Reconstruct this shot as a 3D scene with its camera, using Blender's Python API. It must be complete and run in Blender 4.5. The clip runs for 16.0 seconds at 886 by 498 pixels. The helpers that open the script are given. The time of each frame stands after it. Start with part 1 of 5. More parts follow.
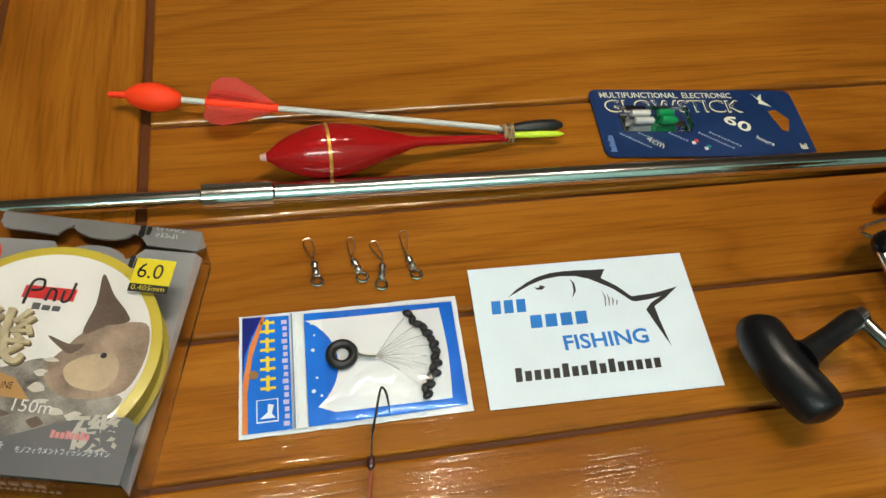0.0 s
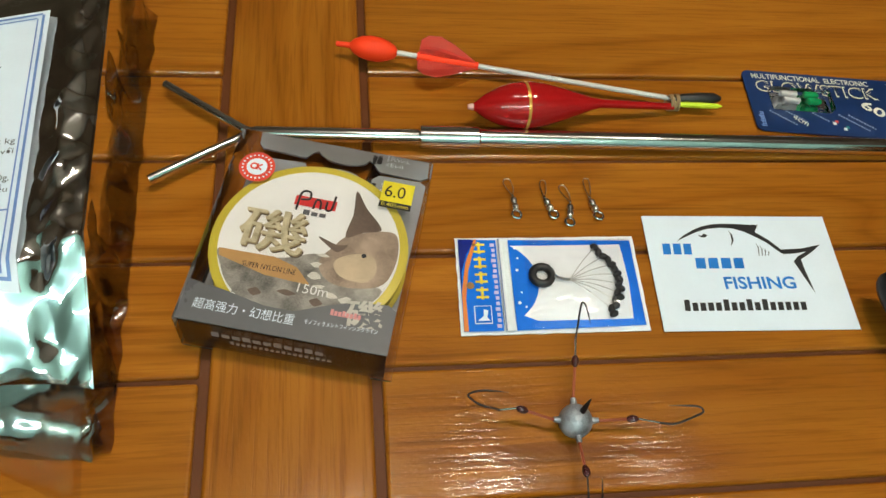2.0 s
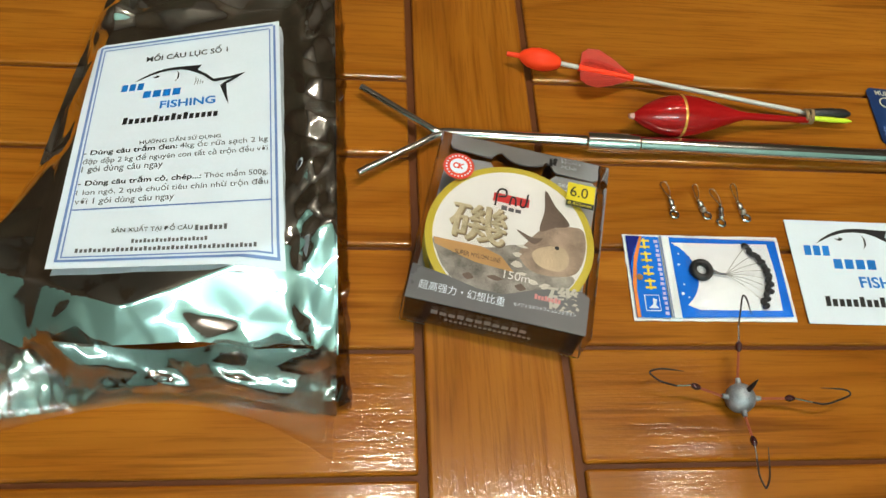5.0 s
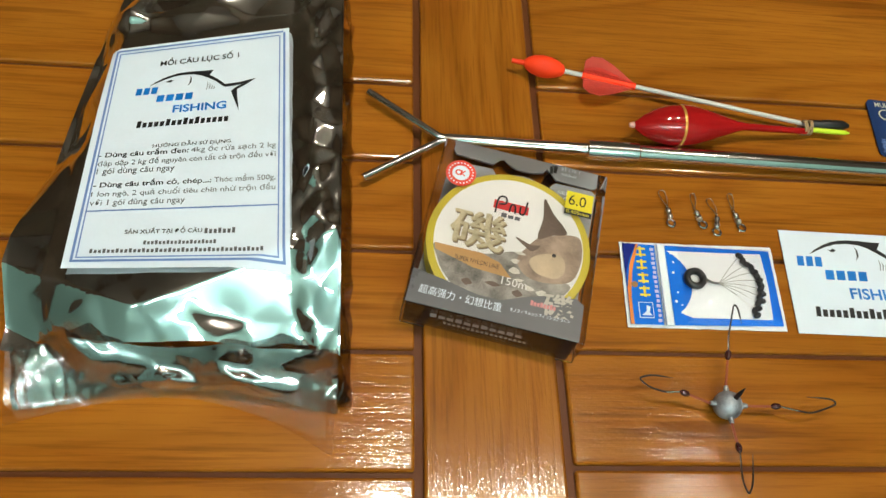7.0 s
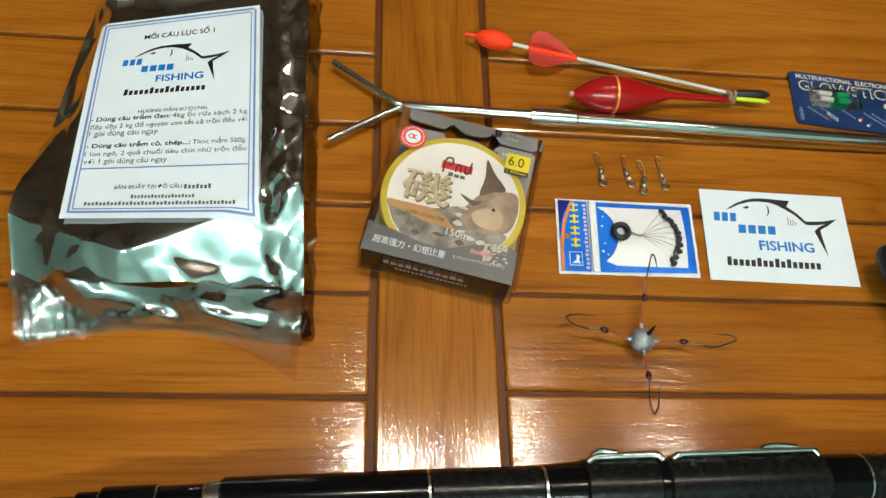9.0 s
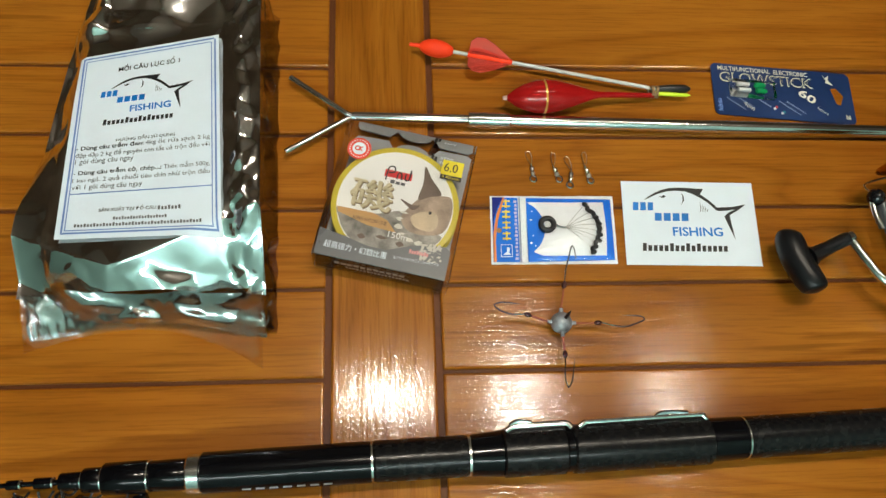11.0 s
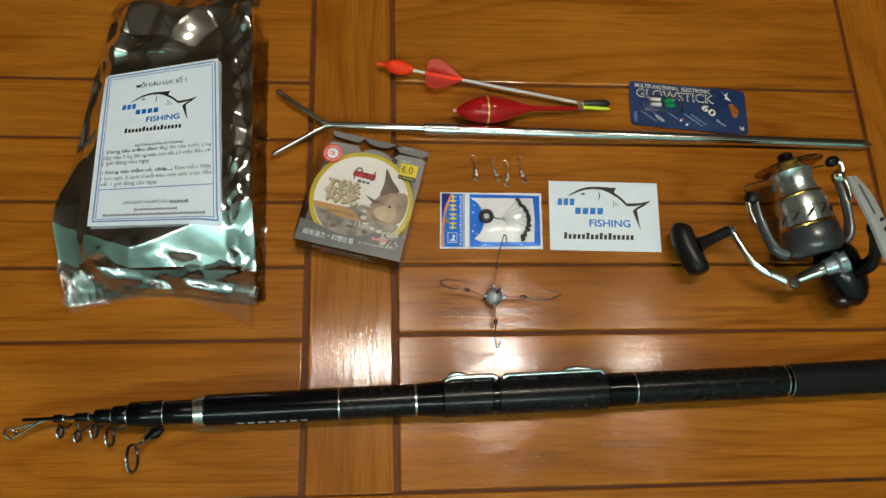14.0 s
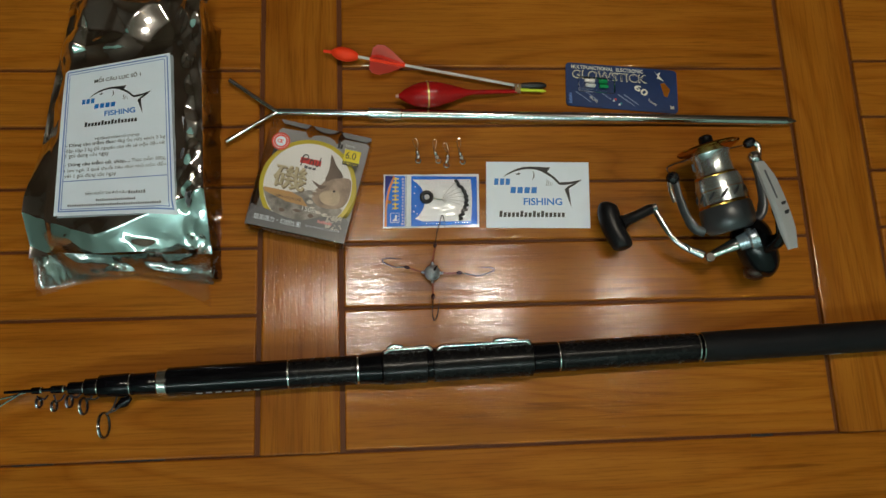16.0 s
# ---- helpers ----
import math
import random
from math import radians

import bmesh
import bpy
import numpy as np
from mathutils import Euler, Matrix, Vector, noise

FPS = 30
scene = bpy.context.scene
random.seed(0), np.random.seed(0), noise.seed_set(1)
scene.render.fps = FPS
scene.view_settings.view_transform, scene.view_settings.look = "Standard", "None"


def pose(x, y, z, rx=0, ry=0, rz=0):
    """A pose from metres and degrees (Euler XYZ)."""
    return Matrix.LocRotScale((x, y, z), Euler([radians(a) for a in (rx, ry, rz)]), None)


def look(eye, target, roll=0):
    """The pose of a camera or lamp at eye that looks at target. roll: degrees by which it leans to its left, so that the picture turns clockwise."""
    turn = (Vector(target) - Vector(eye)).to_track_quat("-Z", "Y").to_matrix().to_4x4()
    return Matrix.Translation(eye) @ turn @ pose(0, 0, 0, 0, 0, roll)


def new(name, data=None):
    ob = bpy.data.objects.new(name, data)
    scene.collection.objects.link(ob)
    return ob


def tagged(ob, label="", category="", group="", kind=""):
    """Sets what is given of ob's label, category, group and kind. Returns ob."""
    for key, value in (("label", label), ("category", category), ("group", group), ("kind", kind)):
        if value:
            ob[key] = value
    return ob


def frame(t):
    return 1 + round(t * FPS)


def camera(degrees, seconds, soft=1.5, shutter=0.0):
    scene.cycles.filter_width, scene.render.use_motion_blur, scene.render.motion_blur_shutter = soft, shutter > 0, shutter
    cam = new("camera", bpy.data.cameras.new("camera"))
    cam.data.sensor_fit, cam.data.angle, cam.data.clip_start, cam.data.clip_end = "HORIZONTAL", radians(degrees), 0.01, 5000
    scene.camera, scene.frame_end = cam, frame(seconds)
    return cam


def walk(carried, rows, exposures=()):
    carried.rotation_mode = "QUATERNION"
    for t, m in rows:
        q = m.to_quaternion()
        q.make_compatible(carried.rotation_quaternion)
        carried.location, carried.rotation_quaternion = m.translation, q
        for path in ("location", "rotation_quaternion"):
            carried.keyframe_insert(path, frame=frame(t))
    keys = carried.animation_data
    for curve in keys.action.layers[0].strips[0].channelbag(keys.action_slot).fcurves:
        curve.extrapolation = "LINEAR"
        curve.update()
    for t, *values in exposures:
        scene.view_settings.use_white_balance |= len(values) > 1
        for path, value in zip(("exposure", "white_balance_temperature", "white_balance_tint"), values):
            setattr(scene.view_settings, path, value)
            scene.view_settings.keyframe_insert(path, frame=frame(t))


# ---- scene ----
cam = camera(58.6, 16.0)
PATH = [
    (0, (-0.063, -0.16, 0.263), (0.284, 0.917, -1.386), 9.6),
    (0.5, (-0.087, -0.171, 0.264), (0.258, 0.917, -1.378), 10.7),
    (1, (-0.107, -0.177, 0.272), (0.223, 0.911, -1.373), 12.2),
    (1.5, (-0.125, -0.185, 0.283), (0.192, 0.882, -1.379), 12.4),
    (2, (-0.141, -0.195, 0.292), (0.131, 0.843, -1.396), 11.5),
    (2.5, (-0.159, -0.21, 0.295), (0.127, 0.808, -1.403), 15.5),
    (3, (-0.177, -0.217, 0.31), (0.072, 0.801, -1.393), 13.4),
    (3.5, (-0.191, -0.215, 0.315), (0.028, 0.786, -1.402), 12.2),
    (4, (-0.2, -0.212, 0.322), (0.028, 0.772, -1.404), 12.1),
    (4.5, (-0.212, -0.21, 0.325), (0.016, 0.772, -1.402), 11.8),
    (5, (-0.224, -0.209, 0.326), (0.014, 0.786, -1.392), 12.5),
    (7.3, (-0.221, -0.206, 0.347), (-0.008, 0.734, -1.406), 13.2),
    (7.5, (-0.221, -0.209, 0.351), (0.014, 0.717, -1.407), 14.2),
    (8, (-0.22, -0.218, 0.362), (0.01, 0.701, -1.399), 13.9),
    (8.5, (-0.216, -0.229, 0.375), (0.023, 0.662, -1.4), 15.2),
    (9, (-0.204, -0.235, 0.387), (0.025, 0.641, -1.397), 15.0),
    (9.2, (-0.196, -0.234, 0.397), (0.013, 0.636, -1.392), 14.5),
    (11.5, (-0.162, -0.223, 0.486), (0.014, 0.467, -1.383), 12.6),
    (12, (-0.159, -0.228, 0.511), (0.03, 0.468, -1.355), 14.1),
    (12.5, (-0.154, -0.232, 0.53), (0.059, 0.421, -1.348), 17.9),
    (13, (-0.152, -0.24, 0.543), (0.06, 0.425, -1.331), 18.4),
    (13.5, (-0.152, -0.246, 0.562), (0.031, 0.412, -1.317), 15.0),
    (14, (-0.145, -0.252, 0.58), (0.042, 0.38, -1.309), 15.6),
    (14.5, (-0.13, -0.243, 0.603), (0.05, 0.329, -1.305), 15.8),
    (15, (-0.101, -0.23, 0.619), (0.075, 0.309, -1.299), 16.9),
    (15.5, (-0.085, -0.231, 0.627), (0.087, 0.248, -1.307), 17.9),
    (16, (-0.096, -0.228, 0.643), (0.072, 0.229, -1.297), 18.5),
]
walk(cam, [(t, look(eye, target, roll)) for t, eye, target, roll in PATH],
     exposures=[(0, 0.02), (1.5, 0.0), (5, 0.12), (9, 0.10), (11.5, -0.08), (12.5, -0.27), (14.5, -0.47), (16, -0.85)])

# ---- world and lights ----
world = bpy.data.worlds.new("room_dark")
world.use_nodes = True
world.node_tree.nodes["Background"].inputs[0].default_value = (0.5, 0.45, 0.4, 1)
world.node_tree.nodes["Background"].inputs[1].default_value = 0.02
scene.world = world
BULBS = [(-0.128, 0.172, 1.66), (0.230, 0.165, 1.66), (0.650, 0.148, 1.66)]
BULB_STRENGTH = 420.0  # lit glass of the three chandelier bulbs

# ---- materials ----
def nodes_of(name):
    m = bpy.data.materials.new(name)
    m.use_nodes = True
    nt = m.node_tree
    return m, nt, nt.nodes["Principled BSDF"]


def put(nt, kind, **values):
    n = nt.nodes.new(kind)
    for k, v in values.items():
        n.inputs[k.replace("_", " ")].default_value = v
    return n


def ramp(nt, fac, stops):
    r = nt.nodes.new("ShaderNodeValToRGB")
    while len(r.color_ramp.elements) < len(stops):
        r.color_ramp.elements.new(0.5)
    for e, (at, c) in zip(r.color_ramp.elements, stops):
        e.position, e.color = at, (*c, 1)
    nt.links.new(fac, r.inputs[0])
    return r


def plain(name, color, rough=0.5, metal=0.0, vary=0.12, scale=180.0, bump=0.0, bump_scale=900.0, coat=0.0, spec=0.5, trans=0.0, alpha=1.0):
    """A painted, moulded or metal surface: two scales of tone, uneven gloss and a little relief."""
    m, nt, b = nodes_of(name)
    tc = nt.nodes.new("ShaderNodeTexCoord")
    big, fine = put(nt, "ShaderNodeTexNoise", Scale=scale * 0.25, Detail=3.0), put(nt, "ShaderNodeTexNoise", Scale=scale * 4, Detail=4.0)
    for n in (big, fine):
        nt.links.new(tc.outputs["Object"], n.inputs["Vector"])
    mix = put(nt, "ShaderNodeMath")
    mix.operation = "MULTIPLY_ADD"
    mix.inputs[1].default_value = 0.35
    nt.links.new(fine.outputs[0], mix.inputs[0])
    nt.links.new(big.outputs[0], mix.inputs[2])
    dark, light = [max(0, c * (1 - vary)) for c in color], [min(1, c * (1 + vary)) for c in color]
    r = ramp(nt, mix.outputs[0], [(0.40, dark), (0.95, light)])
    nt.links.new(r.outputs[0], b.inputs["Base Color"])
    rr = ramp(nt, mix.outputs[0], [(0.35, [rough * 0.75] * 3), (1.0, [min(1, rough * 1.3)] * 3)])
    nt.links.new(rr.outputs[0], b.inputs["Roughness"])
    b.inputs["Metallic"].default_value, b.inputs["Coat Weight"].default_value = metal, coat
    b.inputs["Coat Roughness"].default_value = 0.06
    b.inputs["Specular IOR Level"].default_value, b.inputs["Transmission Weight"].default_value, b.inputs["Alpha"].default_value = spec, trans, alpha
    if bump:
        bn, tx = put(nt, "ShaderNodeBump", Strength=bump, Distance=0.0004), put(nt, "ShaderNodeTexNoise", Scale=bump_scale, Detail=3.0)
        nt.links.new(tc.outputs["Object"], tx.inputs["Vector"])
        nt.links.new(tx.outputs[0], bn.inputs["Height"])
        nt.links.new(bn.outputs[0], b.inputs["Normal"])
    return m


def wood(name, along="X", tone=1.0, relief=0.125):
    """Stained open-pored oak under glossy varnish, grain along one axis."""
    m, nt, b = nodes_of(name)
    tc, info = nt.nodes.new("ShaderNodeTexCoord"), nt.nodes.new("ShaderNodeObjectInfo")
    shift = nt.nodes.new("ShaderNodeCombineXYZ")
    k = put(nt, "ShaderNodeMath")
    k.operation = "MULTIPLY"
    k.inputs[1].default_value = 7.3
    nt.links.new(info.outputs["Random"], k.inputs[0])
    for i in range(3):
        nt.links.new(k.outputs[0], shift.inputs[i])
    add = nt.nodes.new("ShaderNodeVectorMath")
    nt.links.new(tc.outputs["Object"], add.inputs[0])
    nt.links.new(shift.outputs[0], add.inputs[1])

    def stretched(a, c):
        mp = nt.nodes.new("ShaderNodeMapping")
        mp.inputs["Scale"].default_value = (a, c, c) if along == "X" else (c, a, c)
        nt.links.new(add.outputs[0], mp.inputs["Vector"])
        return mp.outputs[0]

    # cathedral figure: bent rings of a noise drawn out along the grain
    fig = put(nt, "ShaderNodeTexNoise", Scale=1.0, Detail=1.5, Roughness=0.4, Distortion=0.25)
    nt.links.new(stretched(1.7, 12.0), fig.inputs["Vector"])
    rings = put(nt, "ShaderNodeMath")
    rings.operation = "MULTIPLY"
    rings.inputs[1].default_value = 13.0
    nt.links.new(fig.outputs[0], rings.inputs[0])
    saw = put(nt, "ShaderNodeMath")
    saw.operation = "FRACT"
    nt.links.new(rings.outputs[0], saw.inputs[0])
    pores = put(nt, "ShaderNodeTexNoise", Scale=1.0, Detail=3.0, Roughness=0.65)
    nt.links.new(stretched(24.0, 620.0), pores.inputs["Vector"])
    flecks = put(nt, "ShaderNodeTexNoise", Scale=1.0, Detail=2.0, Roughness=0.5, Distortion=0.3)
    nt.links.new(stretched(9.0, 210.0), flecks.inputs["Vector"])
    patch = put(nt, "ShaderNodeTexNoise", Scale=1.0, Detail=1.0)
    nt.links.new(stretched(5.0, 30.0), patch.inputs["Vector"])
    both = put(nt, "ShaderNodeMath")
    both.operation = "MULTIPLY"
    nt.links.new(flecks.outputs[0], both.inputs[0])
    nt.links.new(patch.outputs[0], both.inputs[1])
    fleckc = ramp(nt, both.outputs[0], [(0.35, (1, 1, 1)), (0.43, (0.42, 0.34, 0.26))])
    streak = put(nt, "ShaderNodeTexNoise", Scale=1.0, Detail=3.0, Roughness=0.55)
    nt.links.new(stretched(4.0, 150.0), streak.inputs["Vector"])
    blotch = put(nt, "ShaderNodeTexNoise", Scale=9.0, Detail=2.0)
    nt.links.new(add.outputs[0], blotch.inputs["Vector"])
    c = lambda r, g, bl: (r * tone, g * tone, bl * tone)
    ringc = ramp(nt, saw.outputs[0], [(0.0, c(0.52, 0.172, 0.013)), (0.62, c(0.57, 0.200, 0.018)), (0.88, c(0.45, 0.140, 0.010)), (1.0, c(0.52, 0.172, 0.013))])
    porec = ramp(nt, pores.outputs[0], [(0.36, (0.55, 0.48, 0.40)), (0.52, (1, 1, 1))])
    streakc = ramp(nt, streak.outputs[0], [(0.3, (0.87, 0.84, 0.80)), (0.7, (1.08, 1.07, 1.06))])
    blotchc = ramp(nt, blotch.outputs[0], [(0.3, (0.88, 0.85, 0.8)), (0.7, (1.08, 1.08, 1.08))])
    last = ringc.outputs[0]
    for other, f in ((fleckc, 0.55), (porec, 0.45), (streakc, 0.9), (blotchc, 1.0)):
        mul = nt.nodes.new("ShaderNodeMix")
        mul.data_type, mul.blend_type = "RGBA", "MULTIPLY"
        mul.inputs[0].default_value = f
        nt.links.new(last, mul.inputs[6])
        nt.links.new(other.outputs[0], mul.inputs[7])
        last = mul.outputs[2]
    nt.links.new(last, b.inputs["Base Color"])
    h = put(nt, "ShaderNodeMath")
    h.operation = "MULTIPLY_ADD"
    h.inputs[1].default_value = 0.5
    nt.links.new(streak.outputs[0], h.inputs[0])
    nt.links.new(porec.outputs[0], h.inputs[2])
    wav = put(nt, "ShaderNodeTexNoise", Scale=1.0, Detail=2.0)
    nt.links.new(stretched(14.0, 40.0), wav.inputs["Vector"])
    b2 = put(nt, "ShaderNodeBump", Strength=0.018, Distance=0.004)
    nt.links.new(wav.outputs[0], b2.inputs["Height"])
    b1 = put(nt, "ShaderNodeBump", Strength=relief, Distance=0.0004)
    nt.links.new(h.outputs[0], b1.inputs["Height"])
    peel = put(nt, "ShaderNodeTexNoise", Scale=1.0, Detail=1.0)
    nt.links.new(stretched(330.0, 620.0), peel.inputs["Vector"])
    b3 = put(nt, "ShaderNodeBump", Strength=0.10, Distance=0.0006)
    nt.links.new(peel.outputs[0], b3.inputs["Height"])
    nt.links.new(b2.outputs[0], b3.inputs["Normal"])
    nt.links.new(b3.outputs[0], b1.inputs["Normal"])
    nt.links.new(b1.outputs[0], b.inputs["Normal"])
    nt.links.new(b1.outputs[0], b.inputs["Coat Normal"])
    b.inputs["Coat Weight"].default_value, b.inputs["Coat Roughness"].default_value, b.inputs["Coat IOR"].default_value = 0.9, 0.105, 1.42
    rr = ramp(nt, pores.outputs[0], [(0.3, (0.42,) * 3), (0.7, (0.32,) * 3)])
    nt.links.new(rr.outputs[0], b.inputs["Roughness"])
    b.inputs["Specular IOR Level"].default_value = 0.06
    return m


def foil(name, color=(0.86, 0.86, 0.85), rough=0.08, relief=0.004):
    m, nt, b = nodes_of(name)
    tc = nt.nodes.new("ShaderNodeTexCoord")
    a, d = put(nt, "ShaderNodeTexNoise", Scale=46.0, Detail=3.0, Distortion=1.2), put(nt, "ShaderNodeTexNoise", Scale=400.0, Detail=2.0)
    for n in (a, d):
        nt.links.new(tc.outputs["Object"], n.inputs["Vector"])
    b1 = put(nt, "ShaderNodeBump", Strength=relief, Distance=0.004)
    b2 = put(nt, "ShaderNodeBump", Strength=0.04, Distance=0.0005)
    nt.links.new(a.outputs[0], b1.inputs["Height"])
    nt.links.new(d.outputs[0], b2.inputs["Height"])
    nt.links.new(b1.outputs[0], b2.inputs["Normal"])
    nt.links.new(b2.outputs[0], b.inputs["Normal"])
    rr = ramp(nt, a.outputs[0], [(0.3, (rough * 0.7,) * 3), (0.75, (rough * 1.6,) * 3)])
    nt.links.new(rr.outputs[0], b.inputs["Roughness"])
    b.inputs["Base Color"].default_value, b.inputs["Metallic"].default_value = (*color, 1), 1.0
    return m


def clear(name, tint=(0.95, 0.96, 0.97), gloss=0.12, rough=0.08, relief=0.10):
    """Thin clear film: mostly lets light straight through, with a glossy skin."""
    m = bpy.data.materials.new(name)
    m.use_nodes = True
    nt = m.node_tree
    nt.nodes.clear()
    out, mix = nt.nodes.new("ShaderNodeOutputMaterial"), nt.nodes.new("ShaderNodeMixShader")
    tr, gl, fr = nt.nodes.new("ShaderNodeBsdfTransparent"), nt.nodes.new("ShaderNodeBsdfGlossy"), nt.nodes.new("ShaderNodeFresnel")
    tr.inputs[0].default_value, gl.inputs["Roughness"].default_value, fr.inputs[0].default_value = (*tint, 1), rough, 1.45
    ad = put(nt, "ShaderNodeMath")
    ad.inputs[1].default_value = gloss
    tc, nz, bp = nt.nodes.new("ShaderNodeTexCoord"), put(nt, "ShaderNodeTexNoise", Scale=90.0, Detail=2.0), put(nt, "ShaderNodeBump", Strength=relief, Distance=0.002)
    nt.links.new(tc.outputs["Object"], nz.inputs["Vector"])
    nt.links.new(nz.outputs[0], bp.inputs["Height"])
    nt.links.new(bp.outputs[0], gl.inputs["Normal"])
    nt.links.new(fr.outputs[0], ad.inputs[0])
    nt.links.new(ad.outputs[0], mix.inputs[0])
    nt.links.new(tr.outputs[0], mix.inputs[1])
    nt.links.new(gl.outputs[0], mix.inputs[2])
    nt.links.new(mix.outputs[0], out.inputs[0])
    return m


WOOD_X, WOOD_Y = wood("oak_along_x", "X", 0.66), wood("oak_along_y", "Y", 0.63, 0.22)
GROOVE = plain("groove_stain", (0.11, 0.032, 0.008), 0.5, spec=0.2)
FOIL, FOIL_SEAL = foil("bag_foil"), foil("bag_seal_foil", rough=0.10, relief=0.01)
PAPER = plain("white_paper", (0.77, 0.84, 0.93), 0.38, vary=0.03, bump=0.05)
INK_BLACK, INK_BLUE = plain("ink_black", (0.012, 0.012, 0.014), 0.4), plain("ink_cyan_blue", (0.004, 0.18, 0.60), 0.4)
INK_NAVY, INK_GREY = plain("ink_navy_line", (0.16, 0.26, 0.55), 0.45), plain("ink_grey", (0.10, 0.10, 0.11), 0.5)
CHROME = plain("chrome_steel", (0.72, 0.72, 0.70), 0.13, 1.0, vary=0.06)
STEEL = plain("wire_steel", (0.55, 0.53, 0.48), 0.22, 1.0)
DARK_STEEL = plain("black_nickel", (0.05, 0.04, 0.04), 0.3, 0.8)


# ---- building helpers ----
ORIGIN = {}


def thing(name, at, label, category, group="", kind=""):
    ob = new(name)
    ob.location = at
    ORIGIN[ob] = Vector(at)
    return tagged(ob, label, category, group, kind)


def part(name, bm, material, parent, label="", smooth=True):
    """Links a bmesh, built in world metres, as one mesh under a thing or a part."""
    root = ORIGIN[parent]
    bmesh.ops.translate(bm, verts=bm.verts, vec=-root)
    me = bpy.data.meshes.new(name)
    bm.to_mesh(me)
    bm.free()
    if smooth:
        for p in me.polygons:
            p.use_smooth = True
    if smooth:
        me.set_sharp_from_angle(angle=radians(38))
    me.materials.append(material)
    ob = new(name, me)
    ob.parent = parent
    ORIGIN[ob] = root
    return tagged(ob, label) if label else ob


def box_bm(x0, x1, y0, y1, z0, z1, bevel=0.0, seg=2, m=None):
    bm = bmesh.new()
    bmesh.ops.create_cube(bm, size=1, matrix=Matrix.Translation(((x0 + x1) / 2, (y0 + y1) / 2, (z0 + z1) / 2)) @ Matrix.Diagonal((x1 - x0, y1 - y0, z1 - z0, 1)))
    if bevel:
        bmesh.ops.bevel(bm, geom=bm.edges[:], offset=bevel, segments=seg, affect="EDGES", profile=0.5)
    if m:
        bm.transform(m)
    return bm


def prism(points, z0, z1, m=None, bevel=0.0):
    """A flat outline given thickness."""
    bm = bmesh.new()
    low = [bm.verts.new((x, y, z0)) for x, y in points]
    f = bm.faces.new(low)
    top = bmesh.ops.extrude_face_region(bm, geom=[f])
    bmesh.ops.translate(bm, verts=[v for v in top["geom"] if isinstance(v, bmesh.types.BMVert)], vec=(0, 0, z1 - z0))
    bmesh.ops.recalc_face_normals(bm, faces=bm.faces)
    if bevel:
        bmesh.ops.bevel(bm, geom=[e for e in bm.edges if abs(e.verts[0].co.z - e.verts[1].co.z) < 1e-6], offset=bevel, segments=2, affect="EDGES", profile=0.5)
    if m:
        bm.transform(m)
    return bm


def frames(pts):
    pts = [Vector(p) for p in pts]
    out, up = [], None
    for i, p in enumerate(pts):
        d = (pts[min(i + 1, len(pts) - 1)] - pts[max(i - 1, 0)]).normalized()
        if up is None:
            up = d.orthogonal().normalized()
        up = (up - d * up.dot(d)).normalized()
        out.append((p, d, up, d.cross(up)))
    return out


def smooth_line(pts, steps=6):
    """A Catmull-Rom line through the points."""
    pts = [Vector(p) for p in pts]
    ext = [2 * pts[0] - pts[1], *pts, 2 * pts[-1] - pts[-2]]
    out = []
    for i in range(1, len(ext) - 2):
        a, b, c, d = ext[i - 1 : i + 3]
        for k in range(steps):
            t = k / steps
            out.append(0.5 * (2 * b + (c - a) * t + (2 * a - 5 * b + 4 * c - d) * t * t + (3 * b - a - 3 * c + d) * t**3))
    return [*out, pts[-1]]


def tube(pts, radius, n=12, closed=False, flat=1.0, bm=None):
    """A round rod swept along points; radius is one number or one for each point."""
    bm = bm or bmesh.new()
    fr = frames(pts)
    rad = radius if isinstance(radius, (list, tuple)) else [radius] * len(fr)
    rings = []
    for (p, d, u, w), r in zip(fr, rad):
        rings.append([bm.verts.new(p + r * (math.cos(a) * u + flat * math.sin(a) * w)) for a in (2 * math.pi * k / n for k in range(n))])
    pairs = list(zip(rings, rings[1:])) + ([(rings[-1], rings[0])] if closed else [])
    for a, b in pairs:
        for k in range(n):
            bm.faces.new((a[k], a[(k + 1) % n], b[(k + 1) % n], b[k]))
    if not closed:
        bm.faces.new(rings[0][::-1])
        bm.faces.new(rings[-1])
    bmesh.ops.recalc_face_normals(bm, faces=bm.faces)
    return bm


def lathe(a, b, profile, n=28):
    """A turned body from a to b: profile rows are (share of the way, radius)."""
    a, b = Vector(a), Vector(b)
    return tube([a.lerp(b, s) for s, _ in profile], [max(r, 1e-5) for _, r in profile], n)


def ring(c, normal, r, thick, n=24, m=8, squash=1.0):
    c, normal = Vector(c), Vector(normal).normalized()
    u = normal.orthogonal().normalized()
    w = normal.cross(u)
    return tube([c + r * (math.cos(t) * u + squash * math.sin(t) * w) for t in (2 * math.pi * k / n for k in range(n))], thick, m, closed=True)


def blob(c, rx, ry, rz, rot=None, n=16):
    bm = bmesh.new()
    bmesh.ops.create_uvsphere(bm, u_segments=n, v_segments=max(6, n // 2), radius=1)
    bm.transform(Matrix.Translation(c) @ (rot or Matrix.Identity(4)) @ Matrix.Diagonal((rx, ry, rz, 1)))
    return bm


def joined(*bms):
    out = bmesh.new()
    for b in bms:
        me = bpy.data.meshes.new("tmp")
        b.to_mesh(me)
        out.from_mesh(me)
        b.free()
        bpy.data.meshes.remove(me)
    return out


